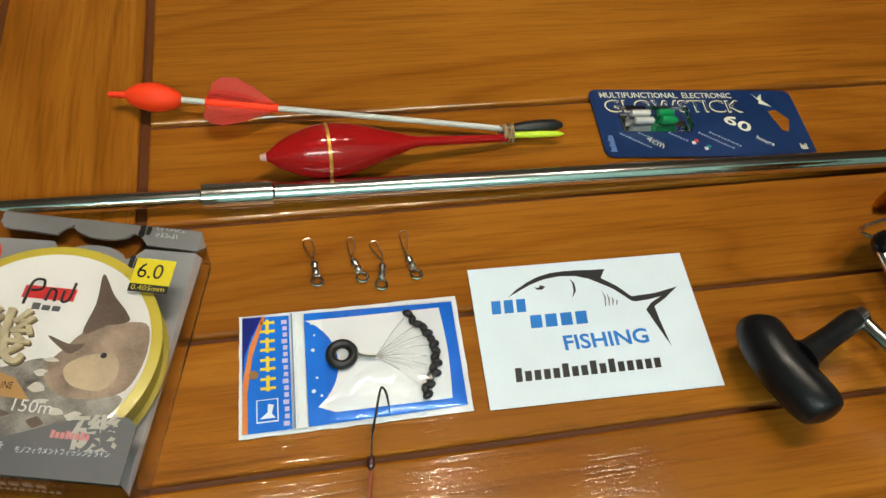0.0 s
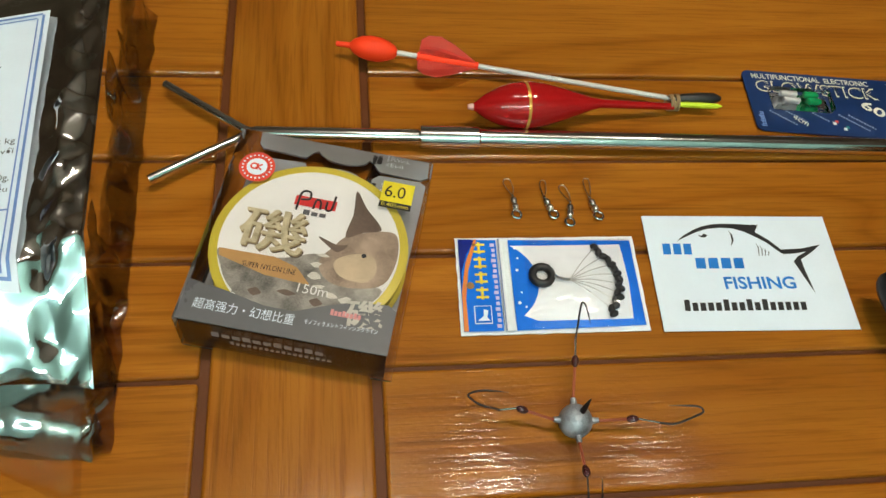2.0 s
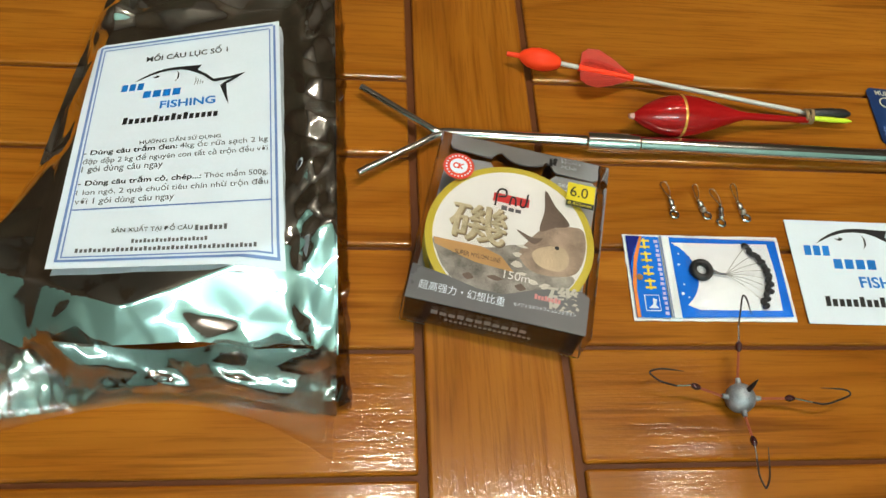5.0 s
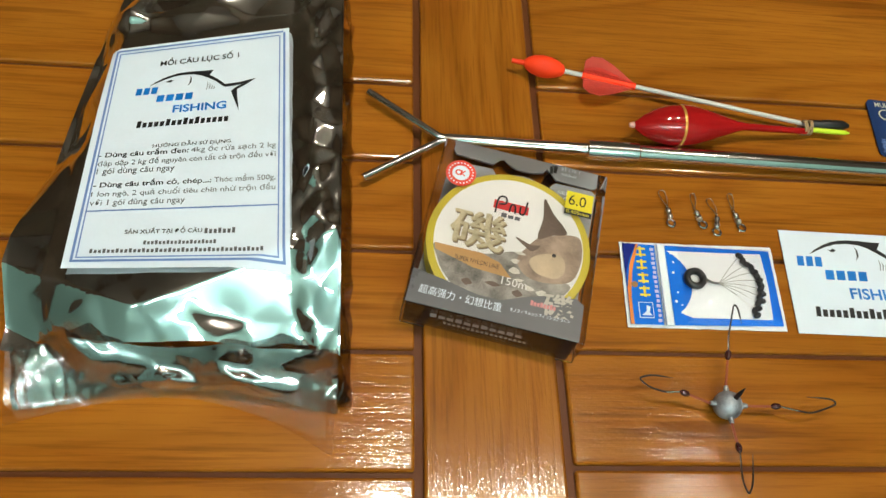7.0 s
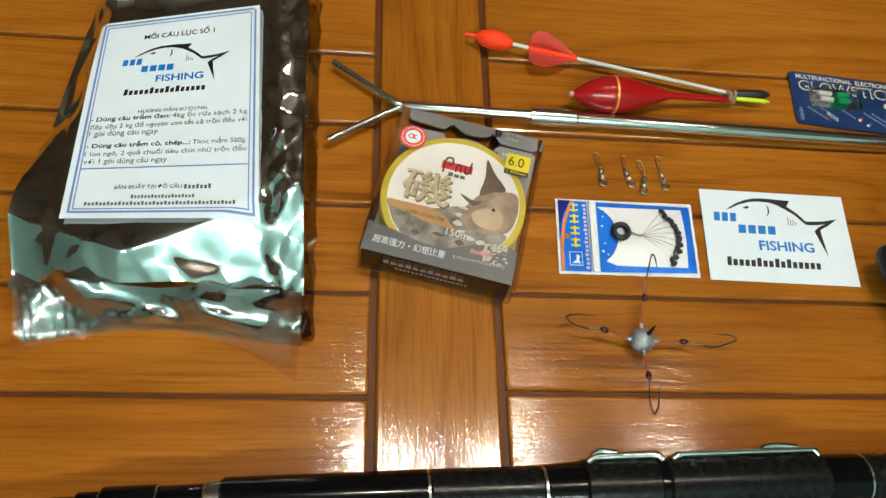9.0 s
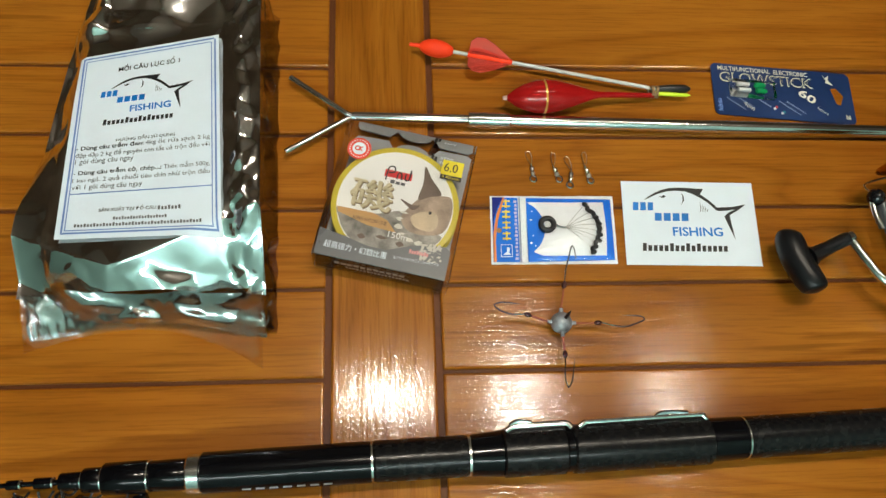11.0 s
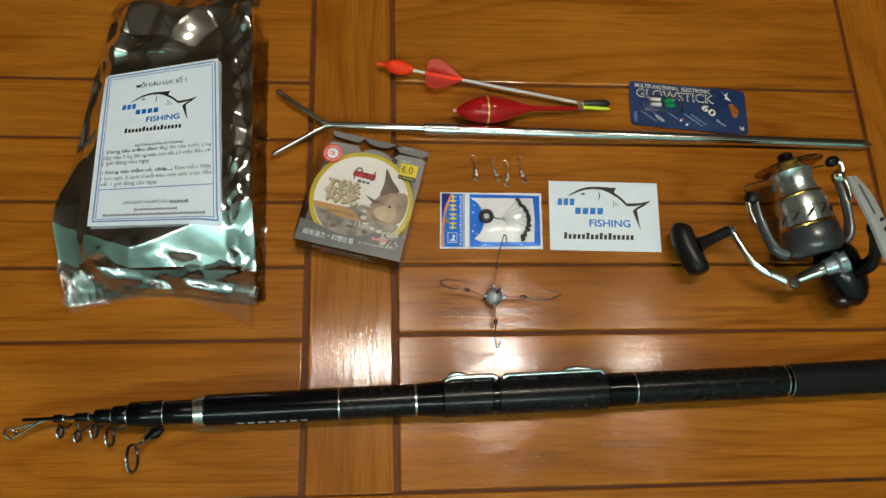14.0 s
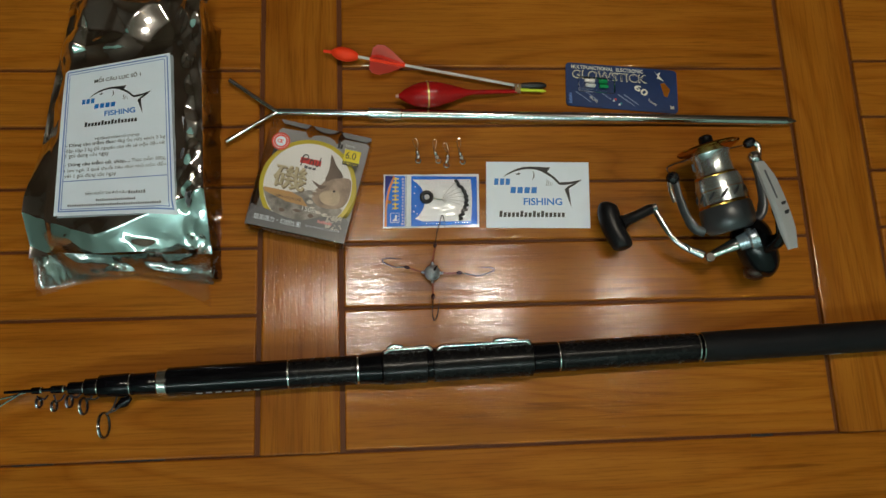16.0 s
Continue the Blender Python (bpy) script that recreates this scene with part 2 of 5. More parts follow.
def text_bm(words, x, y, width, height, z, lift=0.00006, spin=0.0, shear=0.0, bold=0.0):
    """Lettering in the built-in font, fitted into a box whose lower left corner is (x, y)."""
    cu = bpy.data.curves.new("lettering", "FONT")
    cu.body, cu.extrude, cu.resolution_u, cu.shear, cu.offset = words, 0.0, 3, shear, bold
    ob = new("lettering_source", cu)
    bpy.context.view_layer.update()
    me = bpy.data.meshes.new_from_object(ob.evaluated_get(bpy.context.evaluated_depsgraph_get()))
    bpy.data.objects.remove(ob)
    bpy.data.curves.remove(cu)
    bm = bmesh.new()
    bm.from_mesh(me)
    bpy.data.meshes.remove(me)
    if not bm.verts:
        return box_bm(x, x + width, y, y + height, z, z + lift)
    xs, ys = [v.co.x for v in bm.verts], [v.co.y for v in bm.verts]
    sx, sy = width / (max(xs) - min(xs)), height / (max(ys) - min(ys))
    for v in bm.verts:
        v.co = ((v.co.x - min(xs)) * sx, (v.co.y - min(ys)) * sy, 0)
    bm.transform(Matrix.Translation((x, y, z + lift)) @ Matrix.Rotation(radians(spin), 4, "Z"))
    return bm


def bars_bm(count, x, y, width, height, z, lift=0.00006, gap=0.3, lean=0.0):
    """Plain bars, one for each letter of writing that is not spelled out."""
    bm = bmesh.new()
    step = width / count
    for k in range(count):
        h = height * (0.78 + 0.22 * ((k * 7) % 3 == 0))
        x0, x1 = x + k * step, x + (k + 1 - gap) * step
        bm.faces.new([bm.verts.new((px + lean * (py - y), py, z + lift)) for px, py in ((x0, y), (x1, y), (x1, y + h), (x0, y + h))])
    return bm


def sheet_bm(points, z):
    bm = bmesh.new()
    bm.faces.new([bm.verts.new((x, y, z)) for x, y in points])
    bmesh.ops.triangulate(bm, faces=bm.faces)
    return bm


def arc(cx, cy, r, a0, a1, n=16, ry=None):
    return [(cx + r * math.cos(radians(a0 + (a1 - a0) * k / n)), cy + (ry or r) * math.sin(radians(a0 + (a1 - a0) * k / n))) for k in range(n + 1)]


def rounded(points, steps=4):
    """A closed outline made smooth through its points."""
    n = len(points)
    out = []
    for i in range(n):
        a, b, c, d = (Vector(points[(i + k) % n]) for k in (-1, 0, 1, 2))
        for k in range(steps):
            t = k / steps
            p = 0.5 * (2 * b + (c - a) * t + (2 * a - 5 * b + 4 * c - d) * t * t + (3 * b - a - 3 * c + d) * t**3)
            out.append((p.x, p.y))
    return out


def at_plane(x0, y0, x1, y1, z=0.0):
    """A frame whose origin is (x0, y0) and whose x axis points to (x1, y1)."""
    return Matrix.Translation((x0, y0, z)) @ Matrix.Rotation(math.atan2(y1 - y0, x1 - x0), 4, "Z")


def fish_mark(w, h, z):
    """The printed fish and words in a box w by h, y up: (ink, mesh, name) rows."""
    q = lambda *rows: [(u * w, v * h) for u, v in rows]
    back = q((0.165, 0.765), (0.20, 0.812), (0.259, 0.866), (0.31, 0.900), (0.369, 0.923), (0.43, 0.930), (0.50, 0.928), (0.56, 0.922), (0.628, 0.920), (0.600, 0.852), (0.665, 0.776), (0.722, 0.682), (0.728, 0.652), (0.712, 0.655), (0.645, 0.757), (0.591, 0.811), (0.540, 0.855), (0.483, 0.885), (0.41, 0.892), (0.342, 0.880), (0.27, 0.845), (0.21, 0.800))
    tail = q((0.715, 0.690), (0.83, 0.700), (0.940, 0.735), (0.875, 0.660), (0.808, 0.600), (0.812, 0.50), (0.828, 0.300), (0.796, 0.44), (0.765, 0.582), (0.80, 0.632), (0.852, 0.672), (0.79, 0.655), (0.722, 0.648))
    eye = q((0.285, 0.823), (0.300, 0.802), (0.320, 0.800), (0.338, 0.822), (0.316, 0.836), (0.306, 0.817))
    gill = q((0.455, 0.868), (0.472, 0.83), (0.472, 0.77), (0.446, 0.715), (0.461, 0.77), (0.463, 0.83))
    out = [(INK_BLACK, sheet_bm(pts, z), nm) for pts, nm in ((back, "fish_back"), (tail, "fish_tail"), (eye, "fish_eye"), (gill, "gill_mark"))]
    for k in range(4):
        u = 0.585 + 0.017 * k
        out.append((INK_GREY, sheet_bm(q((u + 0.004, 0.760 - 0.028 * k), (u + 0.013, 0.70 - 0.01 * k), (u + 0.004, 0.635), (u, 0.635), (u + 0.007, 0.70 - 0.01 * k)), z), "fin_mark"))
    for n, u, v, width, high, gap, ink, name in ((3, 0.078, 0.645, 0.166, 0.098, 0.26, INK_BLUE, "blue_letter"), (4, 0.235, 0.520, 0.270, 0.094, 0.24, INK_BLUE, "blue_letter"), (16, 0.126, 0.160, 0.642, 0.072, 0.30, INK_BLACK, "black_letter")):
        for k in range(n):
            x0 = (u + width * k / n) * w
            tall = 1.0 if n < 9 else (1.3 if k in (0, 5, 8, 10) else 0.95)
            out.append((ink, bars_bm(1, x0, v * h, width * w / n, high * h * tall, z, gap=gap, lean=0.08), name))
    out.append((INK_BLUE, text_bm("FISHING", 0.362 * w, 0.340 * h, 0.376 * w, 0.108 * h, z, bold=0.022), "blue_lettering"))
    return out


# ---- room ----
WALL = plain("teal_wall_paint", (0.42, 0.86, 0.86), 0.6, vary=0.05, scale=6)
DARK_WALL = plain("dark_wood_wall", (0.08, 0.055, 0.035), 0.5, vary=0.25, scale=6)
CEIL = plain("dull_ceiling_paint", (0.14, 0.12, 0.10), 0.8, vary=0.05, scale=6)
FLOORM = plain("brown_floor_tile", (0.20, 0.12, 0.07), 0.35, vary=0.15, scale=10)
X0, X1, Y0, Y1, ZF, ZC = -2.4, 2.4, -1.15, 2.2, -0.45, 3.10


def setting(name, bm, mat_, label, cat):
    me = bpy.data.meshes.new(name)
    bm.to_mesh(me)
    bm.free()
    me.materials.append(mat_)
    return tagged(new(name, me), label, cat, kind="structure")


setting("floor", box_bm(X0, X1, Y0, Y1, ZF - 0.1, ZF), FLOORM, "brown tiled floor under the wooden table", "floor")
setting("ceiling", box_bm(X0, X1, Y0, Y1, ZC, ZC + 0.1), CEIL, "dull painted ceiling over the table", "ceiling")
setting("wall_south", box_bm(X0 - 0.1, X1 + 0.1, Y0 - 0.1, Y0, ZF, ZC), WALL, "plain pale teal painted wall", "wall")
setting("wall_north", box_bm(X0 - 0.1, X1 + 0.1, Y1, Y1 + 0.1, ZF, ZC), DARK_WALL, "plain dark wooden wall", "wall")
setting("wall_west", box_bm(X0 - 0.1, X0, Y0, Y1, ZF, ZC), DARK_WALL, "plain dark wooden west wall", "wall")
setting("wall_east", box_bm(X1, X1 + 0.1, Y0, Y1, ZF, ZC), DARK_WALL, "plain dark wooden side wall", "wall")

# ---- table ----
table = thing("table", (0.07, -0.02, ZF), "glossy orange-brown oak table with grooved plank panels", "table")
LEFT_Y = [-0.2395, -0.1285, -0.0725, -0.0195, 0.0345, 0.0865, 0.2000]
RIGHT_Y = [-0.2385, -0.1250, -0.0705, -0.0180, 0.0340, 0.0885, 0.2000]
FAR_Y = [-0.2350, -0.1190, -0.0640, -0.0110, 0.0405, 0.0960, 0.2000]
GAP = 0.0012


def board(x0, x1, y0, y1, mat_, name="plank", z1=0.0):
    bm = box_bm(x0, x1, y0, y1, z1 - 0.018, z1, 0.0015, 3)
    c = Vector(((x0 + x1) / 2, (y0 + y1) / 2, z1 - 0.009))
    ob = part(name, bm, mat_, table, smooth=False)
    # the board's own centre is its origin, so that each has its own grain
    d = c - ORIGIN[table]
    ob.data.transform(Matrix.Translation(-d))
    ob.location = d
    return ob


for xs, ys in (((-0.60, -0.1925), LEFT_Y), ((-0.1245, 0.2810), RIGHT_Y), ((0.3480, 0.745), FAR_Y)):
    for a, b in zip(ys, ys[1:]):
        board(xs[0] + GAP, xs[1] - GAP, a + GAP, b - GAP, WOOD_X)
for a, b in ((-0.665, -0.603), (-0.1898, -0.1272), (0.2832, 0.3455), (0.748, 0.81)):
    board(a, b, -0.2390, 0.2020, WOOD_Y, "stile", 0.0006)
for a, b in ((-0.335, -0.2396), (0.2030, 0.290)):
    board(-0.665, 0.81, a, b, WOOD_X, "rail", 0.0006)
for x0, x1 in ((-0.375, -0.345), (0.208, 0.226), (-0.300, -0.262)):
    part("joint_gap", box_bm(x0, x1, -0.2394, -0.2378, -0.0030, -0.0012), INK_BLACK, table, "open dark joint")
part("groove_bed", box_bm(-0.66, 0.805, -0.33, 0.285, -0.030, -0.0026), GROOVE, table, "dark stained bed of the grooves")
for a, b, c, d in ((-0.62, 0.765, -0.31, -0.285), (-0.62, 0.765, 0.24, 0.265)):
    part("apron", box_bm(a, b, c, d, -0.11, -0.030, 0.002), WOOD_X, table)
for lx in (-0.63, 0.775):
    for ly in (-0.30, 0.255):
        part("leg", box_bm(lx - 0.03, lx + 0.03, ly - 0.03, ly + 0.03, ZF, -0.030, 0.004), WOOD_Y, table)

# ---- chandelier ----
CX, CY = 0.25, 0.20
CHAN = thing("chandelier", (CX, CY, ZC), "brass ceiling chandelier with three lit bulbs", "lamp")
BRASS = plain("brass", (0.55, 0.36, 0.12), 0.3, 1.0)
GLOW, nt, b = nodes_of("bulb_glass")
b.inputs["Emission Color"].default_value, b.inputs["Emission Strength"].default_value = (1, 0.90, 0.74, 1), BULB_STRENGTH
# third bulb, set to 0.38 of the others' strength
DIM_GLOW, nt, b = nodes_of("dim_bulb_glass")
b.inputs["Emission Color"].default_value, b.inputs["Emission Strength"].default_value = (1, 0.88, 0.70, 1), 0.38 * BULB_STRENGTH
part("stem", tube([(CX, CY, ZC), (CX, CY, 1.88)], 0.012), BRASS, CHAN)
part("canopy", lathe((CX, CY, ZC), (CX, CY, ZC - 0.03), [(0, 0.06), (0.6, 0.05), (1, 0.012)]), BRASS, CHAN)
for x, y, z in BULBS:
    part("arm", tube(smooth_line([(CX, CY, 1.90), ((x + CX) / 2, (y + CY) / 2 + 0.002, 1.83), (x, y, 1.87), (x, y, 1.76)], 4), 0.006, 8), BRASS, CHAN)
    part("bulb", blob((x, y, z + 0.04), 0.044, 0.044, 0.05), DIM_GLOW if x > 0.5 else GLOW, CHAN, "lit warm white bulb")

# ---- added tube light on the teal wall ----
# Unseen tube, added to put white reflections into the bag's foil.
TUBE = thing("added_tube_light", (-0.20, Y0, 1.10), "added unseen white tube light on the teal wall", "lamp")
TUBE_GLOW, nt, b = nodes_of("tube_glass")
b.inputs["Emission Color"].default_value, b.inputs["Emission Strength"].default_value = (0.93, 1.0, 0.98, 1), 72.0
part("housing", box_bm(-0.83, 0.43, Y0, Y0 + 0.045, 1.07, 1.13, 0.004), plain("white_enamel", (0.8, 0.8, 0.78), 0.35), TUBE)
part("tube", tube([(-0.79, Y0 + 0.075, 1.10), (0.39, Y0 + 0.075, 1.10)], 0.014, 16), TUBE_GLOW, TUBE, "added glowing white tube")
for x in (-0.80, 0.40):
    part("socket", box_bm(x - 0.012, x + 0.012, Y0 + 0.04, Y0 + 0.095, 1.08, 1.12, 0.003), bpy.data.materials["white_enamel"], TUBE)

# ---- shop card ----
card = thing("shop_card", (0.043, -0.030, 0), "white printed card with a black fish and blue words", "card")
CARD = [(0, 0), (0.09, -0.0016), (0.087, -0.061), (-0.003, -0.059)]
part("paper", prism(CARD[::-1], 0.0008, 0.0011), PAPER, card, smooth=False)
M = Matrix(((0.9955, 0.045, 0, -0.003), (-0.0195, 0.995, 0, -0.059), (0, 0, 1, 0), (0, 0, 0, 1)))
for ink, bm, nm in fish_mark(0.09, 0.0593, 0.00118):
    bm.transform(M)
    part(nm, bm, ink, card, smooth=False)

# ---- packet of float stoppers ----
PACK_BLUE, PACK_NAVY = plain("packet_bright_blue", (0.01, 0.17, 0.74), 0.2, coat=0.5), plain("packet_navy", (0.01, 0.02, 0.20), 0.2, coat=0.5)
PACK_WHITE, ORANGE = plain("packet_white_film", (0.88, 0.89, 0.90), 0.14, vary=0.06, bump=0.5, bump_scale=120, coat=0.4), plain("packet_orange", (0.75, 0.22, 0.04), 0.3)
YELLOW_INK, RUBBER = plain("yellow_ink", (0.85, 0.62, 0.03), 0.35), plain("black_rubber", (0.010, 0.010, 0.011), 0.42, bump=0.1)
pack = thing("stopper_packet", (-0.048, -0.035, 0), "blue and white zip packet of black rubber float stoppers", "packet")
PM = Matrix(((1, 0.035, 0, -0.0902), (-0.004, 1, 0, -0.0580), (0, 0, 1, 0), (0, 0, 0, 1)))
PW, PH = 0.0815, 0.0472


def pk(bm):
    bm.transform(PM)
    return bm


def packet_sheet():
    bm = bmesh.new()
    bmesh.ops.create_grid(bm, x_segments=30, y_segments=18, size=0.5)
    for v in bm.verts:
        x, y = (v.co.x + 0.5) * PW, (v.co.y + 0.5) * PH
        edge = min(x, PW - x, y, PH - y)
        v.co = (x + 0.0004 * noise.noise((y * 200, x * 9, 1)), y + 0.0003 * noise.noise((x * 160, y * 9, 4)), 0.0011 + 0.0007 * noise.noise((x * 70, y * 70, 0)) * min(1, edge / 0.004))
    solid = bmesh.ops.solidify(bm, geom=bm.faces[:], thickness=0.0005)
    return bm


def window_bm():
    bm = bmesh.new()
    rows = []
    for k in range(15):
        y = 0.0052 + 0.0370 * k / 14
        left = 0.0330 if k == 0 else 0.0160 + math.sqrt(max(0.0, 0.0205**2 - (y - 0.024) ** 2)) - 0.0015
        right = 0.0742 + 0.0010 * math.sin(k / 14 * math.pi)
        rows.append([bm.verts.new((left + (right - left) * i / 12, y, 0.0024 + 0.0003 * noise.noise((i * 0.7, k * 0.7, 2)))) for i in range(13)])
    for a, b_ in zip(rows, rows[1:]):
        for i in range(12):
            bm.faces.new((a[i], a[i + 1], b_[i + 1], b_[i]))
    return bm


part("film", pk(packet_sheet()), PACK_WHITE, pack)
Z = 0.0020
part("blue_print", pk(sheet_bm([(0.0235, 0.0012), (0.0795, 0.0022), (0.0795, 0.0445), (0.0235, 0.0455)], Z)), PACK_BLUE, pack, "bright blue printed border", smooth=False)
part("window", pk(window_bm()), PACK_WHITE, pack, "crinkled milky window", smooth=False)
part("header_print", pk(sheet_bm([(0.0012, 0.0012), (0.0180, 0.0012), (0.0180, 0.0455), (0.0012, 0.0460)], Z)), PACK_BLUE, pack, "blue printed header", smooth=False)
part("header_corner", pk(sheet_bm([(0.0012, 0.020), (0.0020, 0.030), (0.0045, 0.038), (0.0085, 0.0458), (0.0012, 0.0460)], Z + 0.0002)), PACK_NAVY, pack, smooth=False)
part("orange_stripe", pk(sheet_bm([(0.0012, 0.0012), (0.0032, 0.0012), (0.0030, 0.016), (0.0048, 0.030), (0.0095, 0.0458), (0.0083, 0.0458), (0.0038, 0.034), (0.0014, 0.020)], Z + 0.0003)), ORANGE, pack, smooth=False)
for k in range(4):
    y = 0.0165 + 0.0075 * k
    part("yellow_character", pk(joined(sheet_bm([(0.0075, y), (0.0128, y), (0.0128, y + 0.0011), (0.0075, y + 0.0011)], Z + 0.0003), sheet_bm([(0.0075, y + 0.0035), (0.0128, y + 0.0035), (0.0128, y + 0.0046), (0.0075, y + 0.0046)], Z + 0.0003), sheet_bm([(0.0095, y - 0.0006), (0.0107, y - 0.0006), (0.0107, y + 0.0054), (0.0095, y + 0.0054)], Z + 0.00034))), YELLOW_INK, pack, smooth=False)
part("emblem", pk(joined(sheet_bm([(0.0060, 0.0045), (0.0135, 0.0045), (0.0135, 0.0130), (0.0060, 0.0130)], Z + 0.0003))), PAPER, pack, "white framed emblem", smooth=False)
part("emblem_field", pk(sheet_bm([(0.0064, 0.0049), (0.0131, 0.0049), (0.0131, 0.0126), (0.0064, 0.0126)], Z + 0.0005)), PACK_BLUE, pack, smooth=False)
part("emblem_wave", pk(sheet_bm([(0.0072, 0.0058), (0.0125, 0.0058), (0.0112, 0.0075), (0.0120, 0.0105), (0.0100, 0.0112), (0.0098, 0.0080)], Z + 0.0006)), PAPER, pack, smooth=False)
bm = bars_bm(16, 0.0, 0.0, 0.042, 0.0020, 0, gap=0.35)
bm.transform(Matrix.Translation((0.0172, 0.0025, Z + 0.0003)) @ Matrix.Rotation(radians(90), 4, "Z"))
part("small_print", pk(bm), plain("packet_lilac_ink", (0.55, 0.50, 0.75), 0.4), pack, smooth=False)
part("zip_strip", pk(joined(box_bm(0.0185, 0.0232, 0.0010, 0.0458, 0.0016, 0.0024, 0.0002), *[tube([(0.0190 + 0.0009 * k, 0.001, 0.0024), (0.0190 + 0.0009 * k, 0.0458, 0.0024)], 0.0003, 6) for k in range(2)], *[box_bm(0.0208, 0.0230, 0.0014 + 0.00085 * k, 0.0018 + 0.00085 * k, 0.0023, 0.0026) for k in range(52)])), PACK_WHITE, pack, "white ribbed zip strip", smooth=False)
part("zip_line", pk(box_bm(0.0187, 0.0193, 0.0010, 0.0458, 0.0025, 0.0028)), plain("zip_grey_blue", (0.20, 0.25, 0.40), 0.4), pack, smooth=False)
part("hang_hole", pk(sheet_bm(arc(0.0052, 0.0225, 0.0017, 0, 350, 14), Z + 0.0006)), plain("wood_seen_through", (0.30, 0.14, 0.04), 0.4), pack, smooth=False)
for cx, cy, r in ((0.0262, 0.030, 0.0007), (0.0270, 0.036, 0.0005), (0.0258, 0.014, 0.0008), (0.0285, 0.012, 0.0005), (0.0262, 0.041, 0.0006), (0.0272, 0.019, 0.0005)):
    part("white_dot", pk(sheet_bm(arc(cx, cy, r, 0, 345, 10), Z + 0.0002)), PAPER, pack, smooth=False)
RC = (0.0365, 0.0262)
bm = ring((RC[0], RC[1], 0.0040), (0, 0, 1), 0.0042, 0.0018, 28, 10)
part("rubber_ring", pk(bm), RUBBER, pack, "black rubber ring")
part("wire_twist", pk(tube(smooth_line([(0.0415, 0.0255, 0.0040), (0.0440, 0.0245, 0.0042), (0.0462, 0.0240, 0.0040), (0.0485, 0.0238, 0.0040)], 4), [0.0009, 0.0011, 0.0010, 0.0008] + [0.0007] * 9, 8)), STEEL, pack, "twisted wire ends")
BRIGHT_WIRE = plain("bright_thin_wire", (0.75, 0.74, 0.70), 0.25, 0.6)
FAN = [(0.0620, 0.0400), (0.0634, 0.0372), (0.0652, 0.0352), (0.0672, 0.0334), (0.0684, 0.0310), (0.0694, 0.0286), (0.0702, 0.0262), (0.0705, 0.0237), (0.0700, 0.0214), (0.0704, 0.0190), (0.0688, 0.0172), (0.0694, 0.0148), (0.0672, 0.0134), (0.0668, 0.0106), (0.0648, 0.0092), (0.0655, 0.0068)]
for k, (x, y) in enumerate(FAN):
    part("stopper_bead", pk(blob((x, y, 0.0040), 0.0022, 0.0015, 0.0015, Matrix.Rotation(radians(-70 + 9 * k + 38 * (-1) ** k), 4, "Z"), 10)), RUBBER, pack)
    if k % 2 == 0:
        part("wire_loop", pk(tube(smooth_line([(0.0485, 0.0238, 0.0040), ((0.0485 + x) / 2, (0.0238 + y) / 2 + 0.0006, 0.0046), (x, y, 0.0040)], 4), 0.00018, 5)), BRIGHT_WIRE, pack)
bm = bmesh.new()
bmesh.ops.create_grid(bm, x_segments=26, y_segments=20, size=0.5)
for v in bm.verts:
    x, y = 0.030 + (v.co.x + 0.5) * 0.050, 0.0020 + (v.co.y + 0.5) * 0.0430
    e = min(x - 0.030, 0.080 - x, y - 0.002, 0.045 - y) / 0.012
    v.co = (x, y, 0.0024 + 0.0042 * min(1, max(0, e)) ** 0.6 + 0.0009 * noise.noise((x * 140, y * 140, 3)))
part("cover_film", pk(bm), clear("packet_cover_film", gloss=0.02, rough=0.10), pack, "clear wrinkled cover film")

# ---- snap swivels ----
SNAP = plain("bronze_snap_wire", (0.85, 0.74, 0.58), 0.25, 1.0)
def swivel(top, mid, end, opening):
    t, m_, e = Vector((*top, 0.0016)), Vector((*mid, 0.0016)), Vector((*end, 0.0013))
    ob = thing("snap_swivel", (m_.x, m_.y, 0), "small steel snap swivel lying on the wood", "swivel", "row of snap swivels")
    d = (m_ - t).normalized()
    s = d.cross(Vector((0, 0, 1)))
    pts = [m_ + s * 0.0002, t + d * 0.004 + s * opening, t + d * 0.001 + s * opening * 0.9, t, t + d * 0.001 - s * opening, t + d * 0.006 - s * opening, m_ - d * 0.001 - s * 0.0006]
    part("snap", tube(smooth_line(pts, 4), 0.00026, 6), SNAP, ob, "bent wire snap")
    d2 = (e - m_).normalized()
    part("upper_eye", ring(m_ + d2 * 0.0004, d2.cross(Vector((0, 0, 1))), 0.0009, 0.0003, 14, 6), STEEL, ob)
    part("barrel", lathe(m_ + d2 * 0.0014, e - d2 * 0.0022, [(0, 0.0005), (0.1, 0.0015), (0.3, 0.0017), (0.5, 0.0012), (0.7, 0.0017), (0.9, 0.0014), (1, 0.0005)], 14), plain("swivel_barrel", (0.62, 0.60, 0.56), 0.24, 1.0), ob, "dark knurled barrel")
    part("ring", ring(e, (0.1, 0.1, 1), 0.0022, 0.00058, 20, 8), CHROME, ob, "bright eye ring")


swivel((-0.0615, 0.0215), (-0.0595, 0.0120), (-0.0588, 0.0016), 0.0017)
swivel((-0.0440, 0.0205), (-0.0448, 0.0110), (-0.0415, 0.0014), 0.0013)
swivel((-0.0358, 0.0175), (-0.0328, 0.0080), (-0.0346, -0.0028), 0.0016)
swivel((-0.0230, 0.0213), (-0.0232, 0.0105), (-0.0204, 0.0004), 0.0014)

